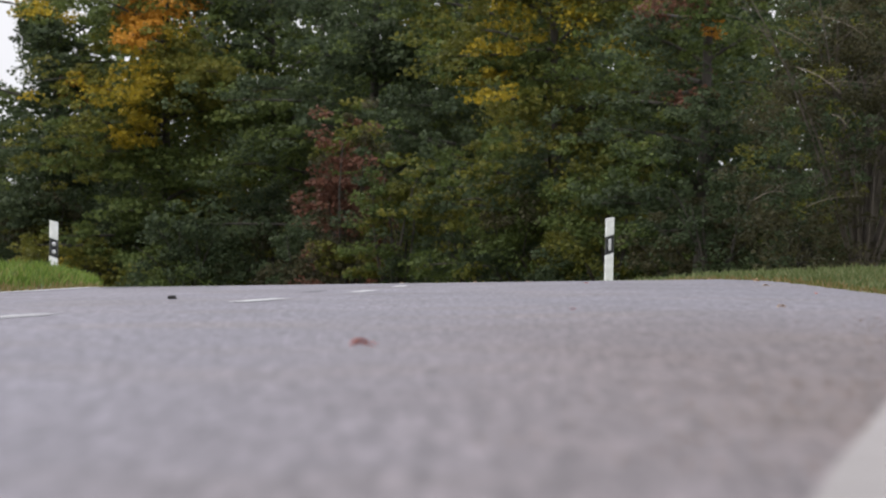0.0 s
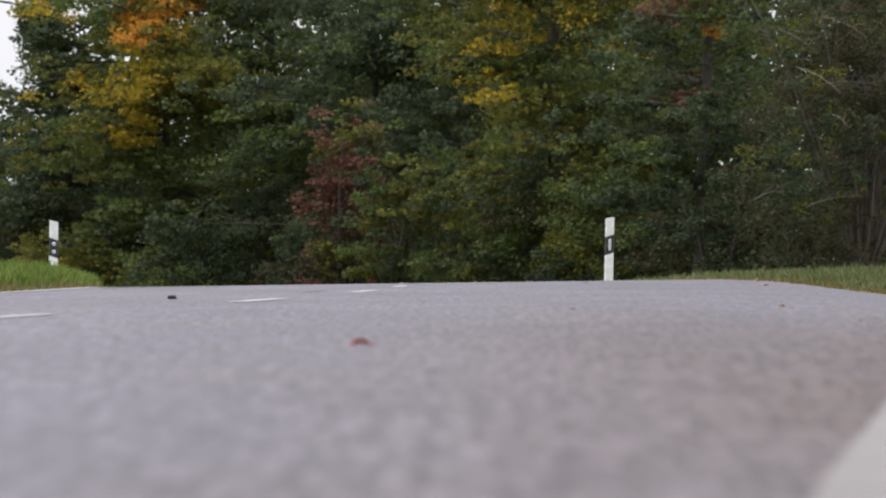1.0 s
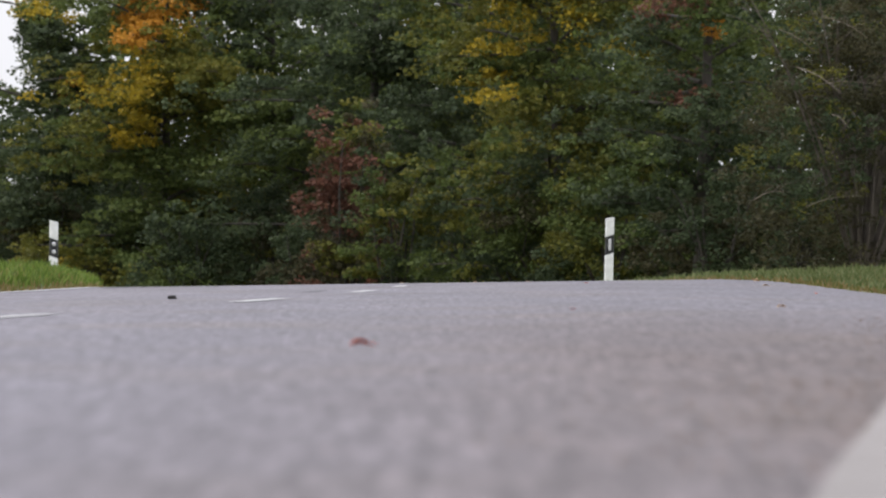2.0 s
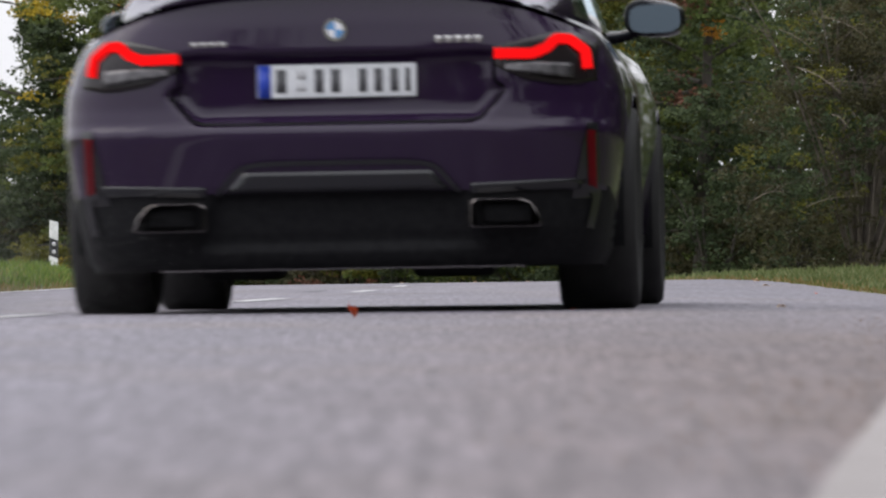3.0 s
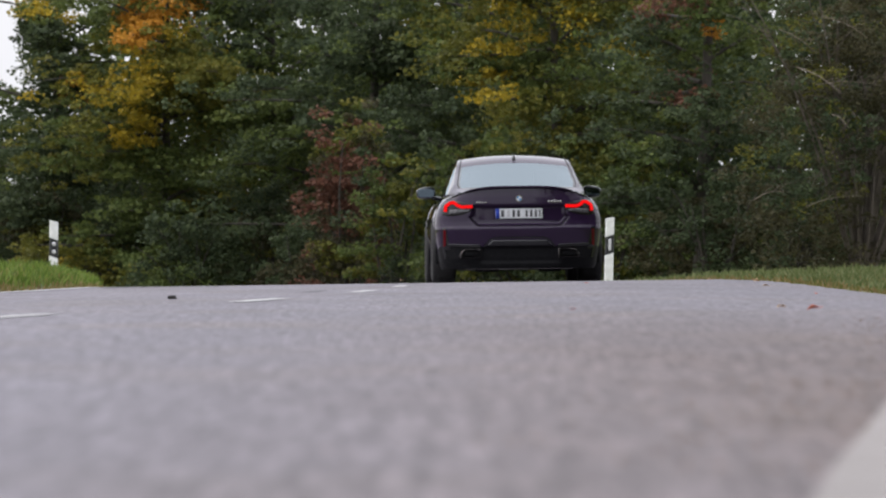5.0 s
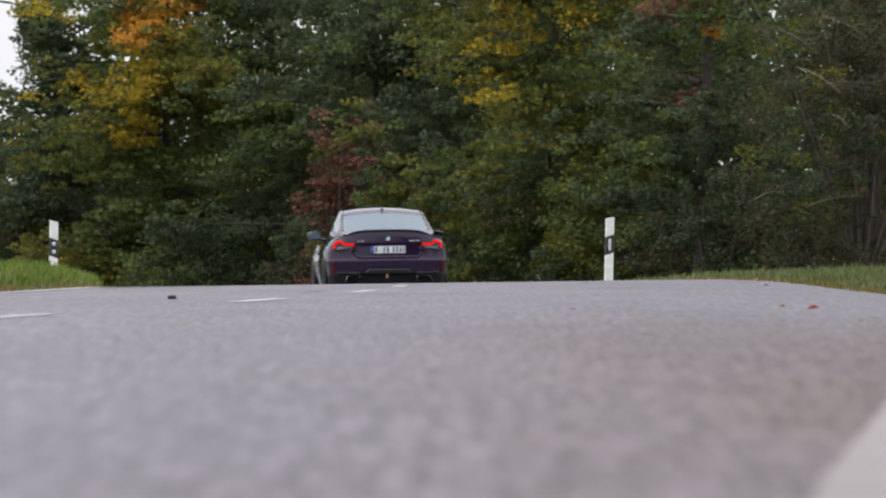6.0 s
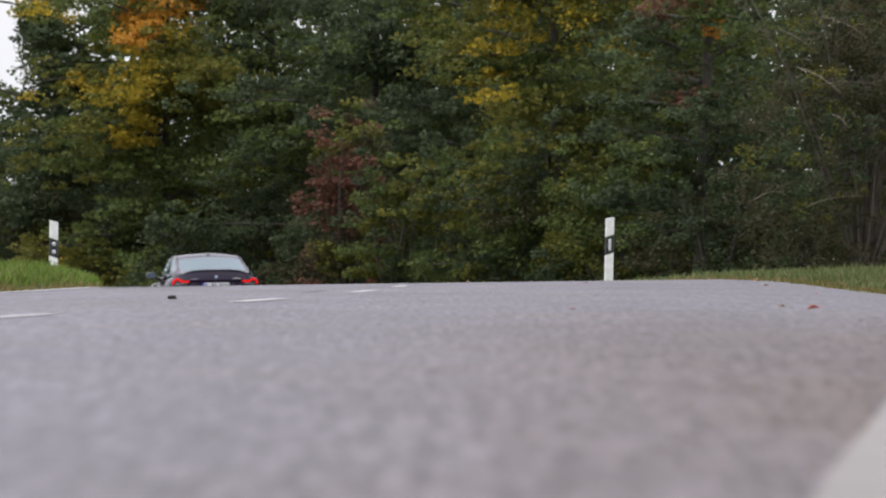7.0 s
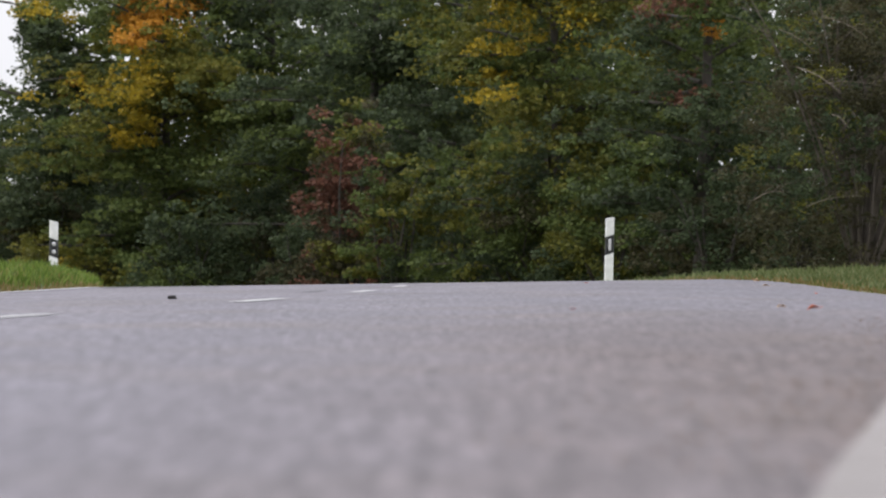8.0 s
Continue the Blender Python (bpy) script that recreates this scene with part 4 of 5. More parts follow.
# greenhouse: centre-line height, belt height and half width along the car
ROOF = [(-0.62, 0.99), (-0.45, 1.035), (0.28, 1.308), (0.36, 1.343), (0.46, 1.371), (0.60, 1.393), (0.8, 1.405), (1.1, 1.407), (1.4, 1.397), (1.72, 1.345), (2.0, 1.22), (2.42, 0.99)]
BELT = [(-0.62, 0.94), (-0.3, 0.955), (0.4, 0.95), (2.42, 0.93)]
WIDE = [(-0.62, 0.66), (-0.3, 0.735), (0.2, 0.765), (0.8, 0.775), (1.6, 0.775), (2.1, 0.75), (2.42, 0.70)]


def cabin_point(y, q, sgn):
    zr, zb, wb = (float(curve(t, y)) for t in (ROOF, BELT, WIDE))
    hgt = max(0.02, zr - zb)
    wt = wb - 0.35 * hgt
    edge = 0.045 * min(1, hgt / 0.3)
    if q < 0.5:
        u = q / 0.5
        return sgn * (wb + (wt - wb) * u + 0.012 * math.sin(u * math.pi)), y, zb + (hgt - edge - 0.03 * min(1, hgt / 0.3)) * u
    if q < 0.62:
        u = (q - 0.5) / 0.12
        a = u * math.pi / 2
        return sgn * (wt - 0.055 * (1 - math.cos(a))), y, zr - edge - 0.03 * min(1, hgt / 0.3) * (1 - math.sin(a))
    u = (q - 0.62) / 0.38
    return sgn * (wt - 0.055) * (1 - u), y, zr - edge * (1 - u) ** 2


def build_cabin(car):
    ys = np.concatenate([np.linspace(-0.62, 0.28, 25), np.linspace(0.28, 1.72, 30)[1:], np.linspace(1.72, 2.42, 18)[1:]])
    qs = np.concatenate([np.linspace(0, 0.5, 12), np.linspace(0.5, 0.62, 7)[1:], [0.629], np.linspace(0.629, 1, 14)[1:]])
    groups = {}
    for i in range(len(ys) - 1):
        ym = (ys[i] + ys[i + 1]) / 2
        for j in range(len(qs) - 1):
            qm = (qs[j] + qs[j + 1]) / 2
            for sgn in (1, -1):
                if -0.47 < ym < 0.265 and qm > 0.62:
                    name = "rear_window" if -0.44 < ym < 0.262 and qm > 0.63 else "window_seal"
                elif 1.78 < ym < 2.38 and qm > 0.665:
                    name = "windscreen"
                elif qm < 0.45 and 0.05 < qm and -0.12 + 0.5 * qm < ym < 2.0 - 0.45 * qm and not 0.86 < ym < 0.94:
                    name = "side_window"
                else:
                    name = "roof"
                f = [cabin_point(ys[i], qs[j], sgn), cabin_point(ys[i + 1], qs[j], sgn), cabin_point(ys[i + 1], qs[j + 1], sgn), cabin_point(ys[i], qs[j + 1], sgn)]
                groups.setdefault((name, sgn if name == "side_window" else 0), []).append(f if sgn > 0 else f[::-1])
    for (name, _), faces in groups.items():
        bm = bmesh.new()
        for f in faces:
            bm.faces.new([bm.verts.new(p) for p in f])
        bmesh.ops.remove_doubles(bm, verts=bm.verts, dist=0.0006)
        part(name, bm, {"roof": PAINT, "window_seal": GLOSS_BLACK}.get(name, GLASS), car, {"roof": "", "window_seal": "black seal round the rear window"}.get(name, "tinted glass reflecting the sky"))
    for sgn in (1, -1):                                  # black seams between roof and flanks
        line = [Vector(cabin_point(y, 0.605, sgn)) + Vector((0, 0, 0.002)) for y in np.linspace(-0.42, 1.75, 40)]
        v, f = tube_arrays(line, [0.0055] * len(line), 6)
        put("roof_seam", mesh_from("roof_seam", v, f, True), MATT_BLACK, car, "black seam along the roof edge")
    # dark cabin inside
    part("cabin_trim", box(-0.66, 0.66, -0.35, 2.1, 0.86, 0.99, 0.03), MATT_BLACK, car, "dark cabin trim below the windows")
    for x in (-0.36, 0.36):
        part("headrest", box(x - 0.13, x + 0.13, 0.75, 0.86, 1.06, 1.24, 0.04, 3), MATT_BLACK, car)
        part("seat_back", box(x - 0.25, x + 0.25, 0.78, 0.92, 0.95, 1.08, 0.05, 3), MATT_BLACK, car)


def sheet(fn, us, vs, lift, thick=0.0, tilt=0.0):
    """A bmesh grid lying on the car's tail: fn(u, v) gives x and z."""
    bm = bmesh.new()
    rows = []
    for u in us:
        row = []
        for v in vs:
            x, z = fn(u, v)
            row.append(bm.verts.new((x, tail_y(x, z) - lift - tilt * (1 - v), z)))
        rows.append(row)
    for a, b in zip(rows[:-1], rows[1:]):
        for k in range(len(vs) - 1):
            bm.faces.new((a[k], a[k + 1], b[k + 1], b[k]))
    if thick:
        bmesh.ops.recalc_face_normals(bm, faces=bm.faces)
        bmesh.ops.solidify(bm, geom=bm.faces[:], thickness=thick)
    return bm


def ribbon(points, half, lift, sgn=1, n=8, soften=3):
    """A band of even width along a line on the tail."""
    pts = []
    for (x0, z0), (x1, z1) in zip(points[:-1], points[1:]):
        for t in np.linspace(0, 1, n, endpoint=False):
            pts.append((x0 + (x1 - x0) * t, z0 + (z1 - z0) * t))
    pts.append(points[-1])
    P = np.array(pts)
    for _ in range(soften):
        P[1:-1] = (P[:-2] + 2 * P[1:-1] + P[2:]) / 4
    T = np.gradient(P, axis=0)
    T /= np.linalg.norm(T, axis=1)[:, None]
    N = np.stack([-T[:, 1], T[:, 0]], -1)

    def fn(i, v):
        p = P[int(i)] + N[int(i)] * half * v
        return sgn * p[0], p[1]
    return sheet(fn, range(len(P)), (-1, -0.5, 0, 0.5, 1), lift)


def build_tail(car):
    for sgn in (-1, 1):
        top = [(0.495, 0.842), (0.60, 0.868), (0.70, 0.892), (0.76, 0.888), (0.815, 0.852)]
        low = [(0.495, 0.785), (0.60, 0.738), (0.70, 0.722), (0.76, 0.722), (0.815, 0.735)]

        def lens(u, v, s=sgn, t=top, b=low):
            x = 0.495 + (0.822 - 0.495) * u
            zt, zb = np.interp(x, *zip(*t)), np.interp(x, *zip(*b))
            return s * x, zb + (zt - zb) * v
        light = part("tail_light", sheet(lens, np.linspace(0, 1, 30), np.linspace(0, 1, 10), 0.006, 0.004), TAIL_LENS, car, "smoked tail light cluster")
        part("light_strip", ribbon([(0.50, 0.822), (0.62, 0.820), (0.665, 0.838), (0.695, 0.868), (0.738, 0.866), (0.785, 0.830), (0.792, 0.772)], 0.0165, 0.016, sgn, soften=1), TAIL_GLOW, light, "glowing red light strip")

        def cell(u, v, s=sgn):
            x = 0.535 + 0.215 * u
            return s * x, 0.742 - 0.028 * (1 - u) * (v - 1) + (0.052 - 0.012 * abs(u - 0.5)) * v
        part("lens_cell", sheet(cell, np.linspace(0, 1, 12), np.linspace(0, 1, 5), 0.014, 0.002, 0.006), LENS_CELL, light, "pale clear cell behind the smoked lens")

        def vent(u, v, s=sgn):
            z = 0.36 + 0.24 * u
            x0 = 0.735 + 0.055 * u
            return s * (x0 + (0.825 - x0) * v), z
        part("side_vent", sheet(vent, np.linspace(0, 1, 14), np.linspace(0, 1, 7), 0.005), GLOSS_BLACK, car)
        part("side_reflector", ribbon([(0.802, 0.385), (0.802, 0.575)], 0.012, 0.010, sgn), RED_LENS, car, "upright red reflector")

        part("corner_fin", ribbon([(0.765, 0.398), (0.805, 0.385), (0.812, 0.36), (0.790, 0.265)], 0.011, 0.014, sgn), GLOSS_BLACK, car)
        part("silencer", box(sgn * 0.34 - 0.13, sgn * 0.34 + 0.13, -0.62, -0.25, 0.118, 0.20, 0.03, 3), MATT_BLACK, car)

        def flap(u, v, s=sgn):
            return s * (0.42 + 0.36 * u), 0.378 + 0.034 * v + 0.012 * u
        part("bumper_trim", sheet(flap, np.linspace(0, 1, 14), np.linspace(0, 1, 5), 0.005, 0.004, 0.003), GLOSS_BLACK, car)
        # exhaust: bevelled trapezoid ring with a dark mouth
        cx = 0.535 * sgn
        outer = [(-0.112, 0.272), (0.105, 0.272), (0.113, 0.280), (0.100, 0.318), (0.075, 0.350), (0.045, 0.363), (-0.100, 0.363), (-0.115, 0.350), (-0.118, 0.280)]
        bm = bmesh.new()
        rings = []
        for grow, dy in ((1.0, 0.02), (0.99, -0.012), (0.965, -0.015), (0.955, -0.005), (0.93, 0.10)):
            zc = 0.317
            rings.append([bm.verts.new((cx + sgn * px * grow, -0.915 + dy, zc + (pz - zc) * (grow - (1 - grow) * 0.9))) for px, pz in outer])
        for a, b in zip(rings[:-1], rings[1:]):
            for k in range(len(outer)):
                j = (k + 1) % len(outer)
                bm.faces.new((a[k], a[j], b[j], b[k]))
        pipe = part("exhaust", bm, DARK_CHROME, car, "dark chrome exhaust trim", smooth_faces=False)
        part("exhaust_mouth", box(cx - 0.08, cx + 0.08, -0.87, -0.83, 0.285, 0.35, 0.01), MATT_BLACK, pipe)
    # diffuser frame and grey panel
    part("diffuser_frame", ribbon([(-0.385, 0.385), (-0.30, 0.485), (0.30, 0.485), (0.385, 0.385)], 0.008, 0.012), GLOSS_BLACK, car)

    def insert(u, v):
        z = 0.395 + 0.062 * v
        return (-0.355 + 0.71 * u) * (1 - 0.16 * v), z
    part("diffuser_panel", sheet(insert, np.linspace(0, 1, 20), np.linspace(0, 1, 5), 0.008, 0.004, 0.006), GLOSS_BLACK, car)
    # spoiler lip on the boot lid
    bm = bmesh.new()
    prof = [(-0.09, 0.004), (-0.03, 0.016), (0.022, 0.019), (0.026, 0.012), (0.012, -0.004)]
    rows = []
    for x in np.linspace(-0.59, 0.59, 44):
        fade = 1 - 0.8 * abs(x / 0.59) ** 6
        ye = tail_y(x, 0.93)
        zc = top_z(x, ye + 0.03)
        rows.append([bm.verts.new((x, ye - dy * fade, zc + dz * fade)) for dy, dz in prof])
    for a, b in zip(rows[:-1], rows[1:]):
        for k in range(len(prof) - 1):
            bm.faces.new((a[k], a[k + 1], b[k + 1], b[k]))
    part("spoiler", bm, PAINT, car)
    # seam of the boot lid above the bumper
    part("boot_seam", ribbon([(-0.50, 0.84), (-0.50, 0.735), (-0.535, 0.71), (-0.445, 0.610), (0.445, 0.610), (0.535, 0.71), (0.50, 0.735), (0.50, 0.84)], 0.004, 0.004, soften=1), MATT_BLACK, car)
    # number plate with bars instead of characters
    py = tail_y(0, 0.745) - 0.012
    plate = part("number_plate", box(-0.253, 0.253, py - 0.004, py + 0.004, 0.692, 0.798, 0.003), PLATE, car, "white number plate with blue end")
    part("blue_end", box(-0.250, -0.209, py - 0.006, py - 0.004, 0.693, 0.797), PLATE_BLUE, plate)
    for x0, x1 in ((-0.193, -0.160), (-0.07, -0.042), (-0.018, 0.012), (0.070, 0.096), (0.120, 0.146), (0.170, 0.196), (0.218, 0.234)):
        part("plate_bar", box(x0, x1, py - 0.0055, py - 0.004, 0.708, 0.782), INK, plate)
    for z in (0.727, 0.765):
        part("plate_seal", box(-0.128, -0.098, py - 0.0055, py - 0.004, z - 0.014, z + 0.014), REFLECTOR, plate)
    # round badge and small bright letter bars
    by = tail_y(0, 0.91)
    bm = bmesh.new()
    bmesh.ops.create_cone(bm, cap_ends=True, segments=32, radius1=0.038, radius2=0.036, depth=0.012)
    bmesh.ops.rotate(bm, verts=bm.verts, matrix=Matrix.Rotation(radians(90), 3, "X"))
    bmesh.ops.translate(bm, verts=bm.verts, vec=(0, by - 0.006, 0.905))
    badge = part("badge", bm, CHROME, car, "round chrome badge with blue and white quarters", smooth_faces=False)
    for q in range(4):
        bm = bmesh.new()
        c = bm.verts.new((0, by - 0.0135, 0.905))
        arc = [bm.verts.new((0.026 * math.cos(t), by - 0.0135, 0.905 + 0.026 * math.sin(t))) for t in np.linspace(q * math.pi / 2, (q + 1) * math.pi / 2, 8)]
        for a, b in zip(arc[:-1], arc[1:]):
            bm.faces.new((c, a, b))
        part("badge_quarter", bm, BADGE_BLUE if q % 2 else BADGE_WHITE, badge)
    for x in np.arange(0.315, 0.465, 0.031):
        part("letter_bar", box(x, x + 0.024, tail_y(x, 0.87) - 0.005, tail_y(x, 0.87) + 0.004, 0.859, 0.880, 0.001), CHROME, car)
    for x in np.arange(-0.46, -0.37, 0.03):
        part("letter_bar", box(x, x + 0.022, tail_y(x, 0.865) - 0.005, tail_y(x, 0.865) + 0.004, 0.858, 0.872, 0.001), CHROME, car)
    # roof fin
    bm = bmesh.new()
    rows = []
    for u in np.linspace(0, 1, 9):
        h = 0.062 * (1 - u) ** 0.6 * (1 if u > 0 else 0.85)
        w = 0.022 + 0.012 * math.sin(u * math.pi)
        y = 0.37 + 0.16 * u
        z = float(curve(ROOF, y)) - 0.004
        rows.append([bm.verts.new(p) for p in ((-w, y, z), (-w * 0.35, y, z + h * 0.6), (0, y - 0.012, z + h), (w * 0.35, y, z + h * 0.6), (w, y, z))])
    for a, b in zip(rows[:-1], rows[1:]):
        for k in range(4):
            bm.faces.new((a[k], a[k + 1], b[k + 1], b[k]))
    bm.faces.new(rows[0])
    part("roof_fin", bm, GLOSS_BLACK, car)
    # door mirrors
    for sgn in (-1, 1):
        bm = bmesh.new()
        bmesh.ops.create_uvsphere(bm, u_segments=24, v_segments=14, radius=1)
        for v in bm.verts:
            p = v.co.copy()
            for k in range(3):
                p[k] = math.copysign(abs(p[k]) ** 0.72, p[k])
            taper = 1 - 0.18 * p.x * sgn * (1 if p.z > 0 else -0.2)
            v.co = Vector((sgn * 0.925 + p.x * 0.108, 1.86 + p.y * 0.075 + 0.02 * p.x * sgn, 1.012 + p.z * 0.066 * taper))
            v.co.y = max(v.co.y, 1.812 - sgn * 0.19 * (v.co.x - sgn * 0.925))
        house = part("mirror", bm, GLOSS_BLACK, car, "gloss black door mirror")
        bm = bmesh.new()
        ring = [bm.verts.new((sgn * 0.925 + 0.09 * math.copysign(abs(math.cos(t)) ** 0.6, math.cos(t)), 1.806 - sgn * 0.19 * 0.09 * math.copysign(abs(math.cos(t)) ** 0.6, math.cos(t)), 1.01 + 0.05 * math.copysign(abs(math.sin(t)) ** 0.6, math.sin(t)))) for t in np.linspace(0, 2 * math.pi, 28, endpoint=False)]
        bm.faces.new(ring)
        part("mirror_glass", bm, MIRROR, house)
        v, f = tube_arrays([(sgn * 0.74, 1.93, 0.945), (sgn * 0.80, 1.91, 0.95), (sgn * 0.86, 1.88, 0.965)], [0.026, 0.022, 0.02], 8)
        put("mirror_arm", mesh_from("mirror_arm", v, f, True), GLOSS_BLACK, house)


def build_wheel(car, x, y, width):
    wheel = new("wheel")
    wheel.parent = car
    wheel.matrix_basis = pose(x, y, WHEEL_R, 0, 0, 0)
    half = width / 2
    prof = [(-half * 0.86, 0.235), (-half, 0.28), (-half * 0.97, 0.315), (-half * 0.80, 0.333), (-half * 0.4, 0.335), (half * 0.4, 0.335), (half * 0.80, 0.333), (half * 0.97, 0.315), (half, 0.28), (half * 0.86, 0.235)]
    bm = bmesh.new()
    n = 48
    rows = [[bm.verts.new((px, math.cos(t) * r, math.sin(t) * r)) for px, r in prof] for t in np.linspace(0, 2 * math.pi, n, endpoint=False)]
    for i in range(n):
        a, b = rows[i], rows[(i + 1) % n]
        for k in range(len(prof) - 1):
            bm.faces.new((a[k], a[k + 1], b[k + 1], b[k]))
    part("tyre", bm, RUBBER, wheel)
    bm = bmesh.new()
    s = 1 if x > 0 else -1
    prof2 = [(-half * 0.86, 0.24), (-half * 0.6, 0.215), (half * 0.6, 0.215), (half * 0.88, 0.24)]
    rows = [[bm.verts.new((px, math.cos(t) * r, math.sin(t) * r)) for px, r in prof2] for t in np.linspace(0, 2 * math.pi, n, endpoint=False)]
    for i in range(n):
        a, b = rows[i], rows[(i + 1) % n]
        for k in range(3):
            bm.faces.new((a[k], a[k + 1], b[k + 1], b[k]))
    for k in range(12):                                  # a spoke each thirty degrees
        t = k * math.pi / 6
        m = Matrix.Rotation(t, 3, "X")
        quad = [Vector((s * half * 0.72, -0.017, 0.03)), Vector((s * half * 0.72, 0.017, 0.03)), Vector((s * half * 0.8, 0.012, 0.225)), Vector((s * half * 0.8, -0.012, 0.225))]
        lo = [bm.verts.new(m @ q) for q in quad]
        hi = [bm.verts.new(m @ (q - Vector((s * 0.03, 0, 0)))) for q in quad]
        bm.faces.new(lo)
        bm.faces.new(hi[::-1])
        for i in range(4):
            bm.faces.new((lo[i], lo[(i + 1) % 4], hi[(i + 1) % 4], hi[i]))
    part("rim", bm, ALLOY, wheel, smooth_faces=False)
    return wheel


CAR = tagged(new("car"), "dark purple metallic coupe with glowing red tail lights", "car")
build_body(CAR)
build_cabin(CAR)
build_tail(CAR)
WHEELS = [build_wheel(CAR, sx_ * 0.792, ay_, 0.262 if ay_ == 0 else 0.24) for ay_ in AXLES for sx_ in (-1, 1)]


# ---------------------------------------------------------------- dust behind the rear wheel
def dust_cloud(seed, count, spread, grain):
    """A puff of fine floating grains, sparser outwards."""
    rng = np.random.default_rng(seed)
    p = rng.normal(size=(count, 3)) * spread
    p[:, 2] = np.abs(p[:, 2]) * rng.uniform(0.3, 1.0, count)
    corners = rng.normal(size=(count, 3, 3))
    corners *= grain / np.linalg.norm(corners, axis=2)[:, :, None]
    V = (p[:, None, :] + corners).reshape(-1, 3)
    ob = put("dust_cloud", soup("dust_cloud", V, np.arange(count * 3).reshape(-1, 3)), DUST)
    return tagged(ob, "thin grey dust whirled up behind a tyre", "dust", kind="stuff")


DUST = vary(material("road_dust", (0.2, 0.2, 0.19), 1.0), [(0.3, (0.13, 0.13, 0.126)), (0.7, (0.20, 0.197, 0.19))], 3)
DUST_PUFFS = [dust_cloud(301, 45000, (0.20, 0.7, 0.32), 0.0014), dust_cloud(302, 60000, (0.34, 1.0, 0.50), 0.0016)]


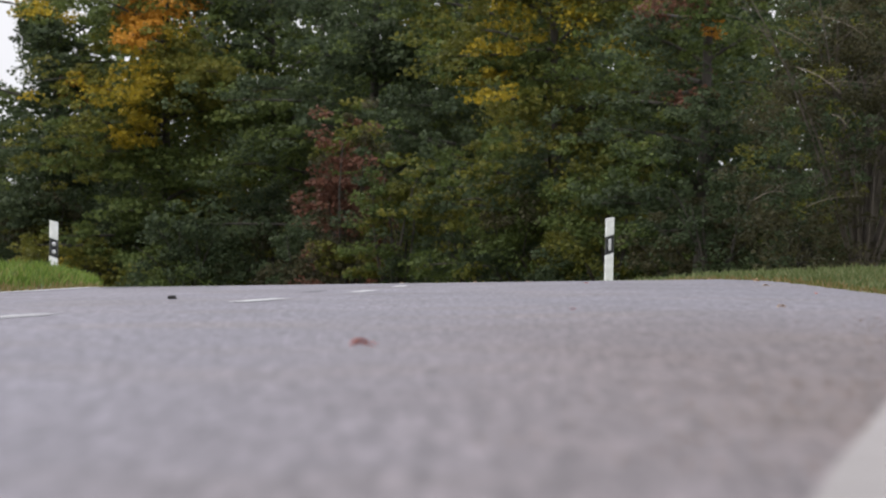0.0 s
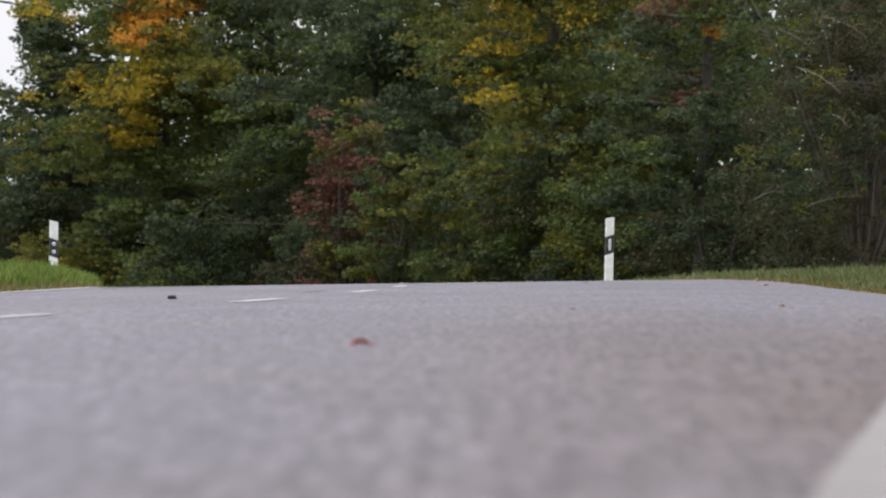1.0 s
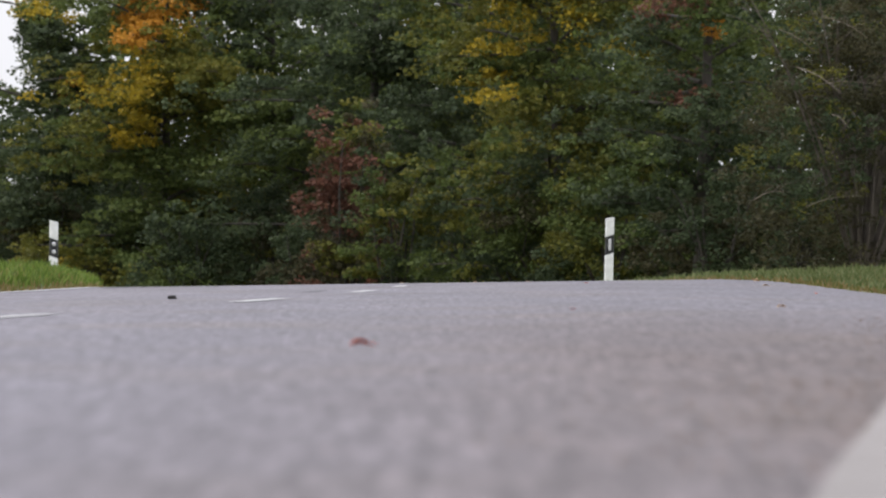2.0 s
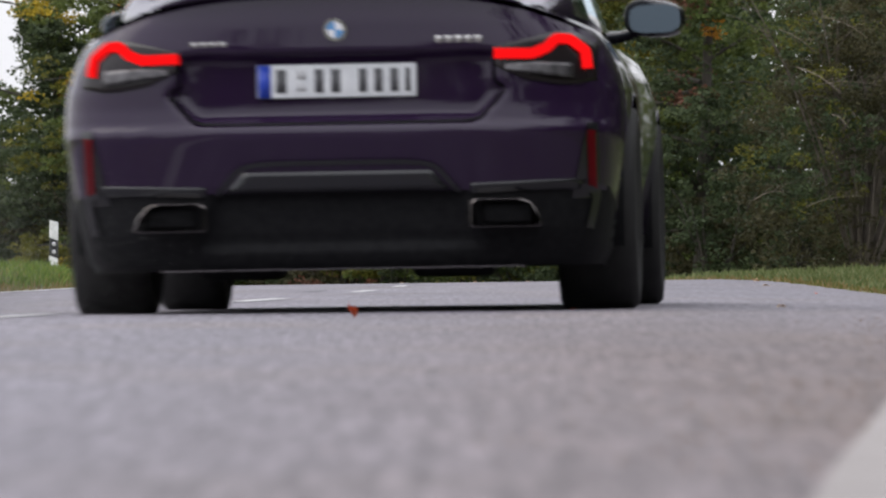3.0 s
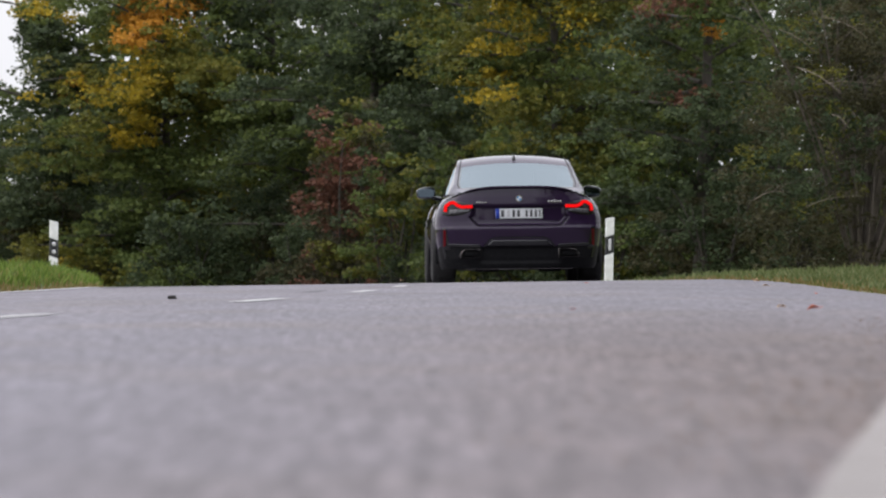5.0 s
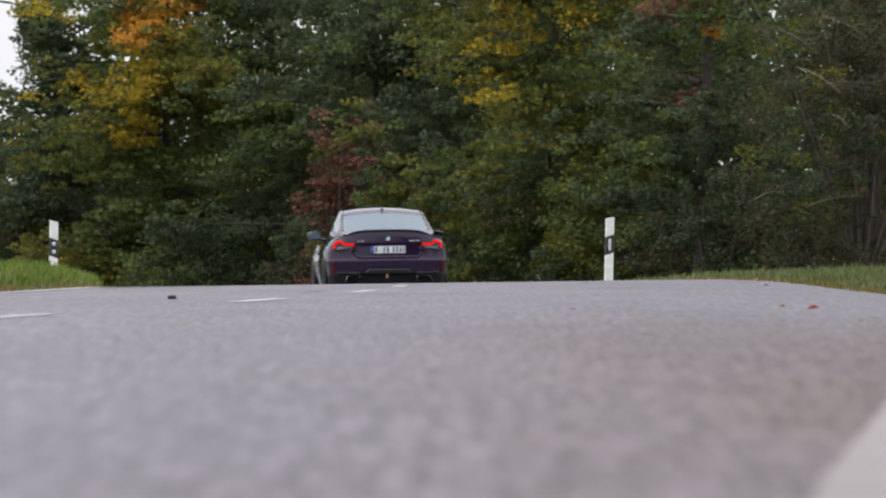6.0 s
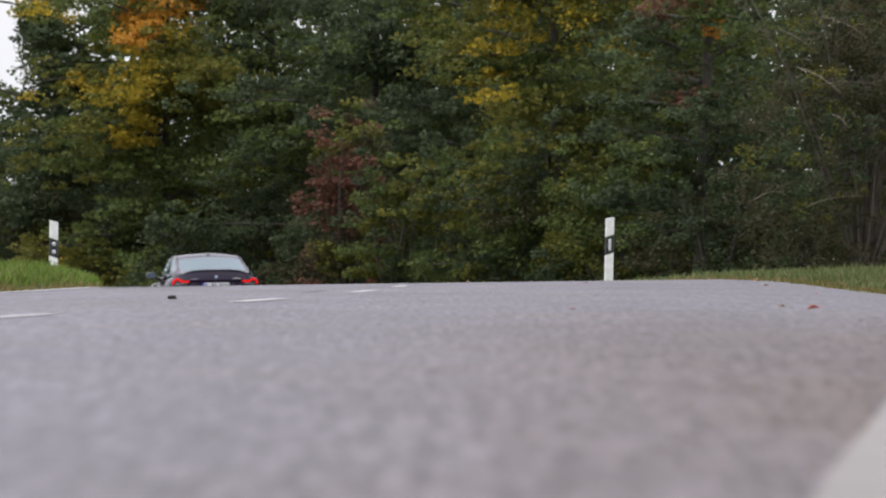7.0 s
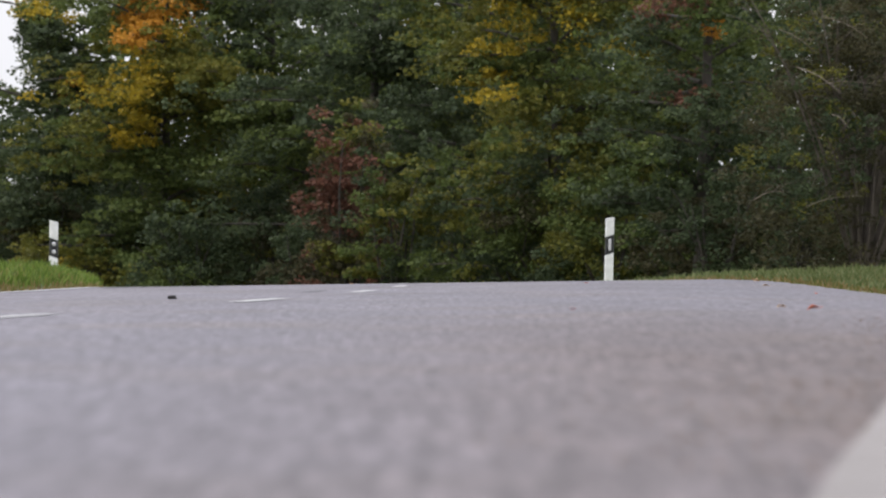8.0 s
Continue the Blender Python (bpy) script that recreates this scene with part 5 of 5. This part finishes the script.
# ---------------------------------------------------------------- what moves
def motions():
    rows = [(2.8, -0.612, 19.47, 3.96), (2.9, -0.449, 22.2, 3.80), (3.0, -0.272, 25.0, 3.45), (3.2, 0.045, 30.2, 2.75), (3.5, 0.488, 38.9, 2.05),
            (3.8, 0.786, 47.5, 1.24), (4.2, 1.025, 59.1, 0.24), (4.5, 1.054, 68.3, -0.63), (4.7, 1.016, 74.0, -1.09),
            (5.0, 0.80, 83.0, -1.75), (5.4, 0.32, 95.1, -2.6), (5.8, -0.40, 107.1, -3.5), (6.0, -0.865, 113.2, -4.4), (6.2, -1.278, 119.1, -5.3),
            (6.5, -2.249, 127.0, -6.4), (6.6, -2.58, 129.9, -6.9), (7.0, -4.362, 143.5, -8.2), (7.2, -5.22, 150.6, -8.8),
            (7.4, -6.27, 157.4, -9.4), (7.6, -7.45, 164.0, -10.2), (8.0, -10.0, 176.5, -12.0)]
    lift = {5.8: -0.265, 6.0: -0.362, 6.2: -0.429, 6.5: -0.635, 6.6: -0.685, 7.0: -0.975, 7.2: -1.10, 7.4: -1.22, 7.6: -1.36, 8.0: -1.62}
    keys = []
    for k in range(7):                                  # the run-up behind the camera
        t = 0.4 * k
        y = 19.47 - 27.5 * (2.8 - t)
        yaw = 3.96 + 0.085 * (19.47 - y)
        x = -0.612 - (19.47 - y) * math.tan(radians((3.96 + yaw) / 2))
        keys.append((t, pose(x, y, 0, 0, -0.6, -yaw)))
    for t, x, y, yaw in rows:
        z = lift.get(t, float(grade(y))) - 0.012 * float(smooth(38, 26, y))
        pitch = math.degrees(math.atan((float(grade(y + 2.7)) - float(grade(y))) / 2.7))
        keys.append((t, pose(x, y, z, pitch, -0.6 - 0.4 * float(smooth(38, 26, y)), -yaw)))
    walk(CAR, keys)
    # dust trails the rear wheels and drifts to the inside of the bend
    for puff, side, lag in zip(DUST_PUFFS, (-1.33, -1.45), (0.3, 1.2)):
        trail = []
        for t, m in keys:
            late = max(0.0, t - 2.8)
            px, py = m.translation.x + side + 0.1 * late, m.translation.y - lag - 1.2 * late
            settle = 0.9 * float(smooth(1.4, 3.0, late))
            trail.append((t, pose(px, py, float(road_z(px, py)) + 0.01 - settle, 0, 0, 12.0 * late)))
        walk(puff, trail)
    for wheel in WHEELS:
        home = wheel.matrix_basis.translation.copy()
        walk(wheel, [(i / FPS, pose(*home, -30.0 * i, 0, 0)) for i in range(8 * FPS + 1)])
    # the leaf lies on the road, is whirled up by the car and comes to rest by the verge
    rest = float(road_z(1.167, 24.0)) + 0.007
    walk(LEAF, [(0.0, pose(-0.147, 13.6, 0.003, 0, 0, 12)), (2.5, pose(-0.147, 13.6, 0.003, 0, 0, 12)),
                (2.7, pose(0.05, 16.5, 0.03, 20, 30, -20)), (2.8, pose(0.135, 18.0, 0.017, 40, 10, -60)), (2.9, pose(-0.005, 18.5, 0.012, 60, -30, -100)),
                (3.0, pose(-0.252, 21.0, 0.02, 20, -50, -140)), (3.2, pose(-0.267, 21.0, 0.006, -10, -20, -190)),
                (3.3, pose(-0.119, 22.3, 0.006, -30, 0, -205)), (3.4, pose(0.02, 23.7, 0.012, -50, 20, -222)), (3.5, pose(0.29, 26.5, 0.045, -60, 30, -240)), (3.8, pose(0.86, 22.8, 0.022, -30, 40, -280)),
                (4.0, pose(1.160, 24.0, rest, -5, 10, -330)), (4.2, pose(1.167, 24.0, rest, 5, -8, -355)), (8.0, pose(1.167, 24.0, rest, 5, -8, -355))])
    # pale leaves stirred up on the far side of the crest
    a, b, c = WHIRLED
    r = [w.matrix_basis.translation.copy() for w in WHIRLED]
    walk(a, [(0.0, pose(*r[0], 0, 0, 40)), (4.9, pose(*r[0], 0, 0, 40)), (5.3, pose(-0.5, 83, 0.16, 40, 20, 70)), (5.8, pose(-0.6, 83, 0.046, 70, 40, 100)), (6.2, pose(-0.66, 83, 0.04, 40, 70, 150)),
             (7.0, pose(-1.55, 83, 0.0, 20, 40, 200)), (7.4, pose(-1.68, 83, -0.025, 10, 20, 240)), (8.0, pose(-1.9, 83, -0.08, 0, 0, 260))])
    walk(b, [(0.0, pose(*r[1], 0, 0, 40)), (4.9, pose(*r[1], 0, 0, 40)), (5.3, pose(0.98, 84, 0.10, 40, -20, 70)), (5.8, pose(1.01, 83, 0.01, 60, -40, 100)), (6.2, pose(1.09, 83, 0.035, 30, -60, 140)),
             (6.8, pose(1.3, 84, -0.03, 0, -10, 180)), (8.0, pose(1.3, 84, -0.03, 0, -10, 180))])
    walk(c, [(0.0, pose(*r[2], 0, 0, 40)), (6.6, pose(*r[2], 0, 0, 40)), (7.2, pose(0.1, 83, -0.025, 30, 20, 80)), (7.4, pose(-0.21, 83, -0.022, 60, 30, 120)), (7.6, pose(-0.5, 83, -0.006, 40, 50, 160)),
             (8.0, pose(-1.0, 83, -0.05, 10, 10, 200))])


motions()
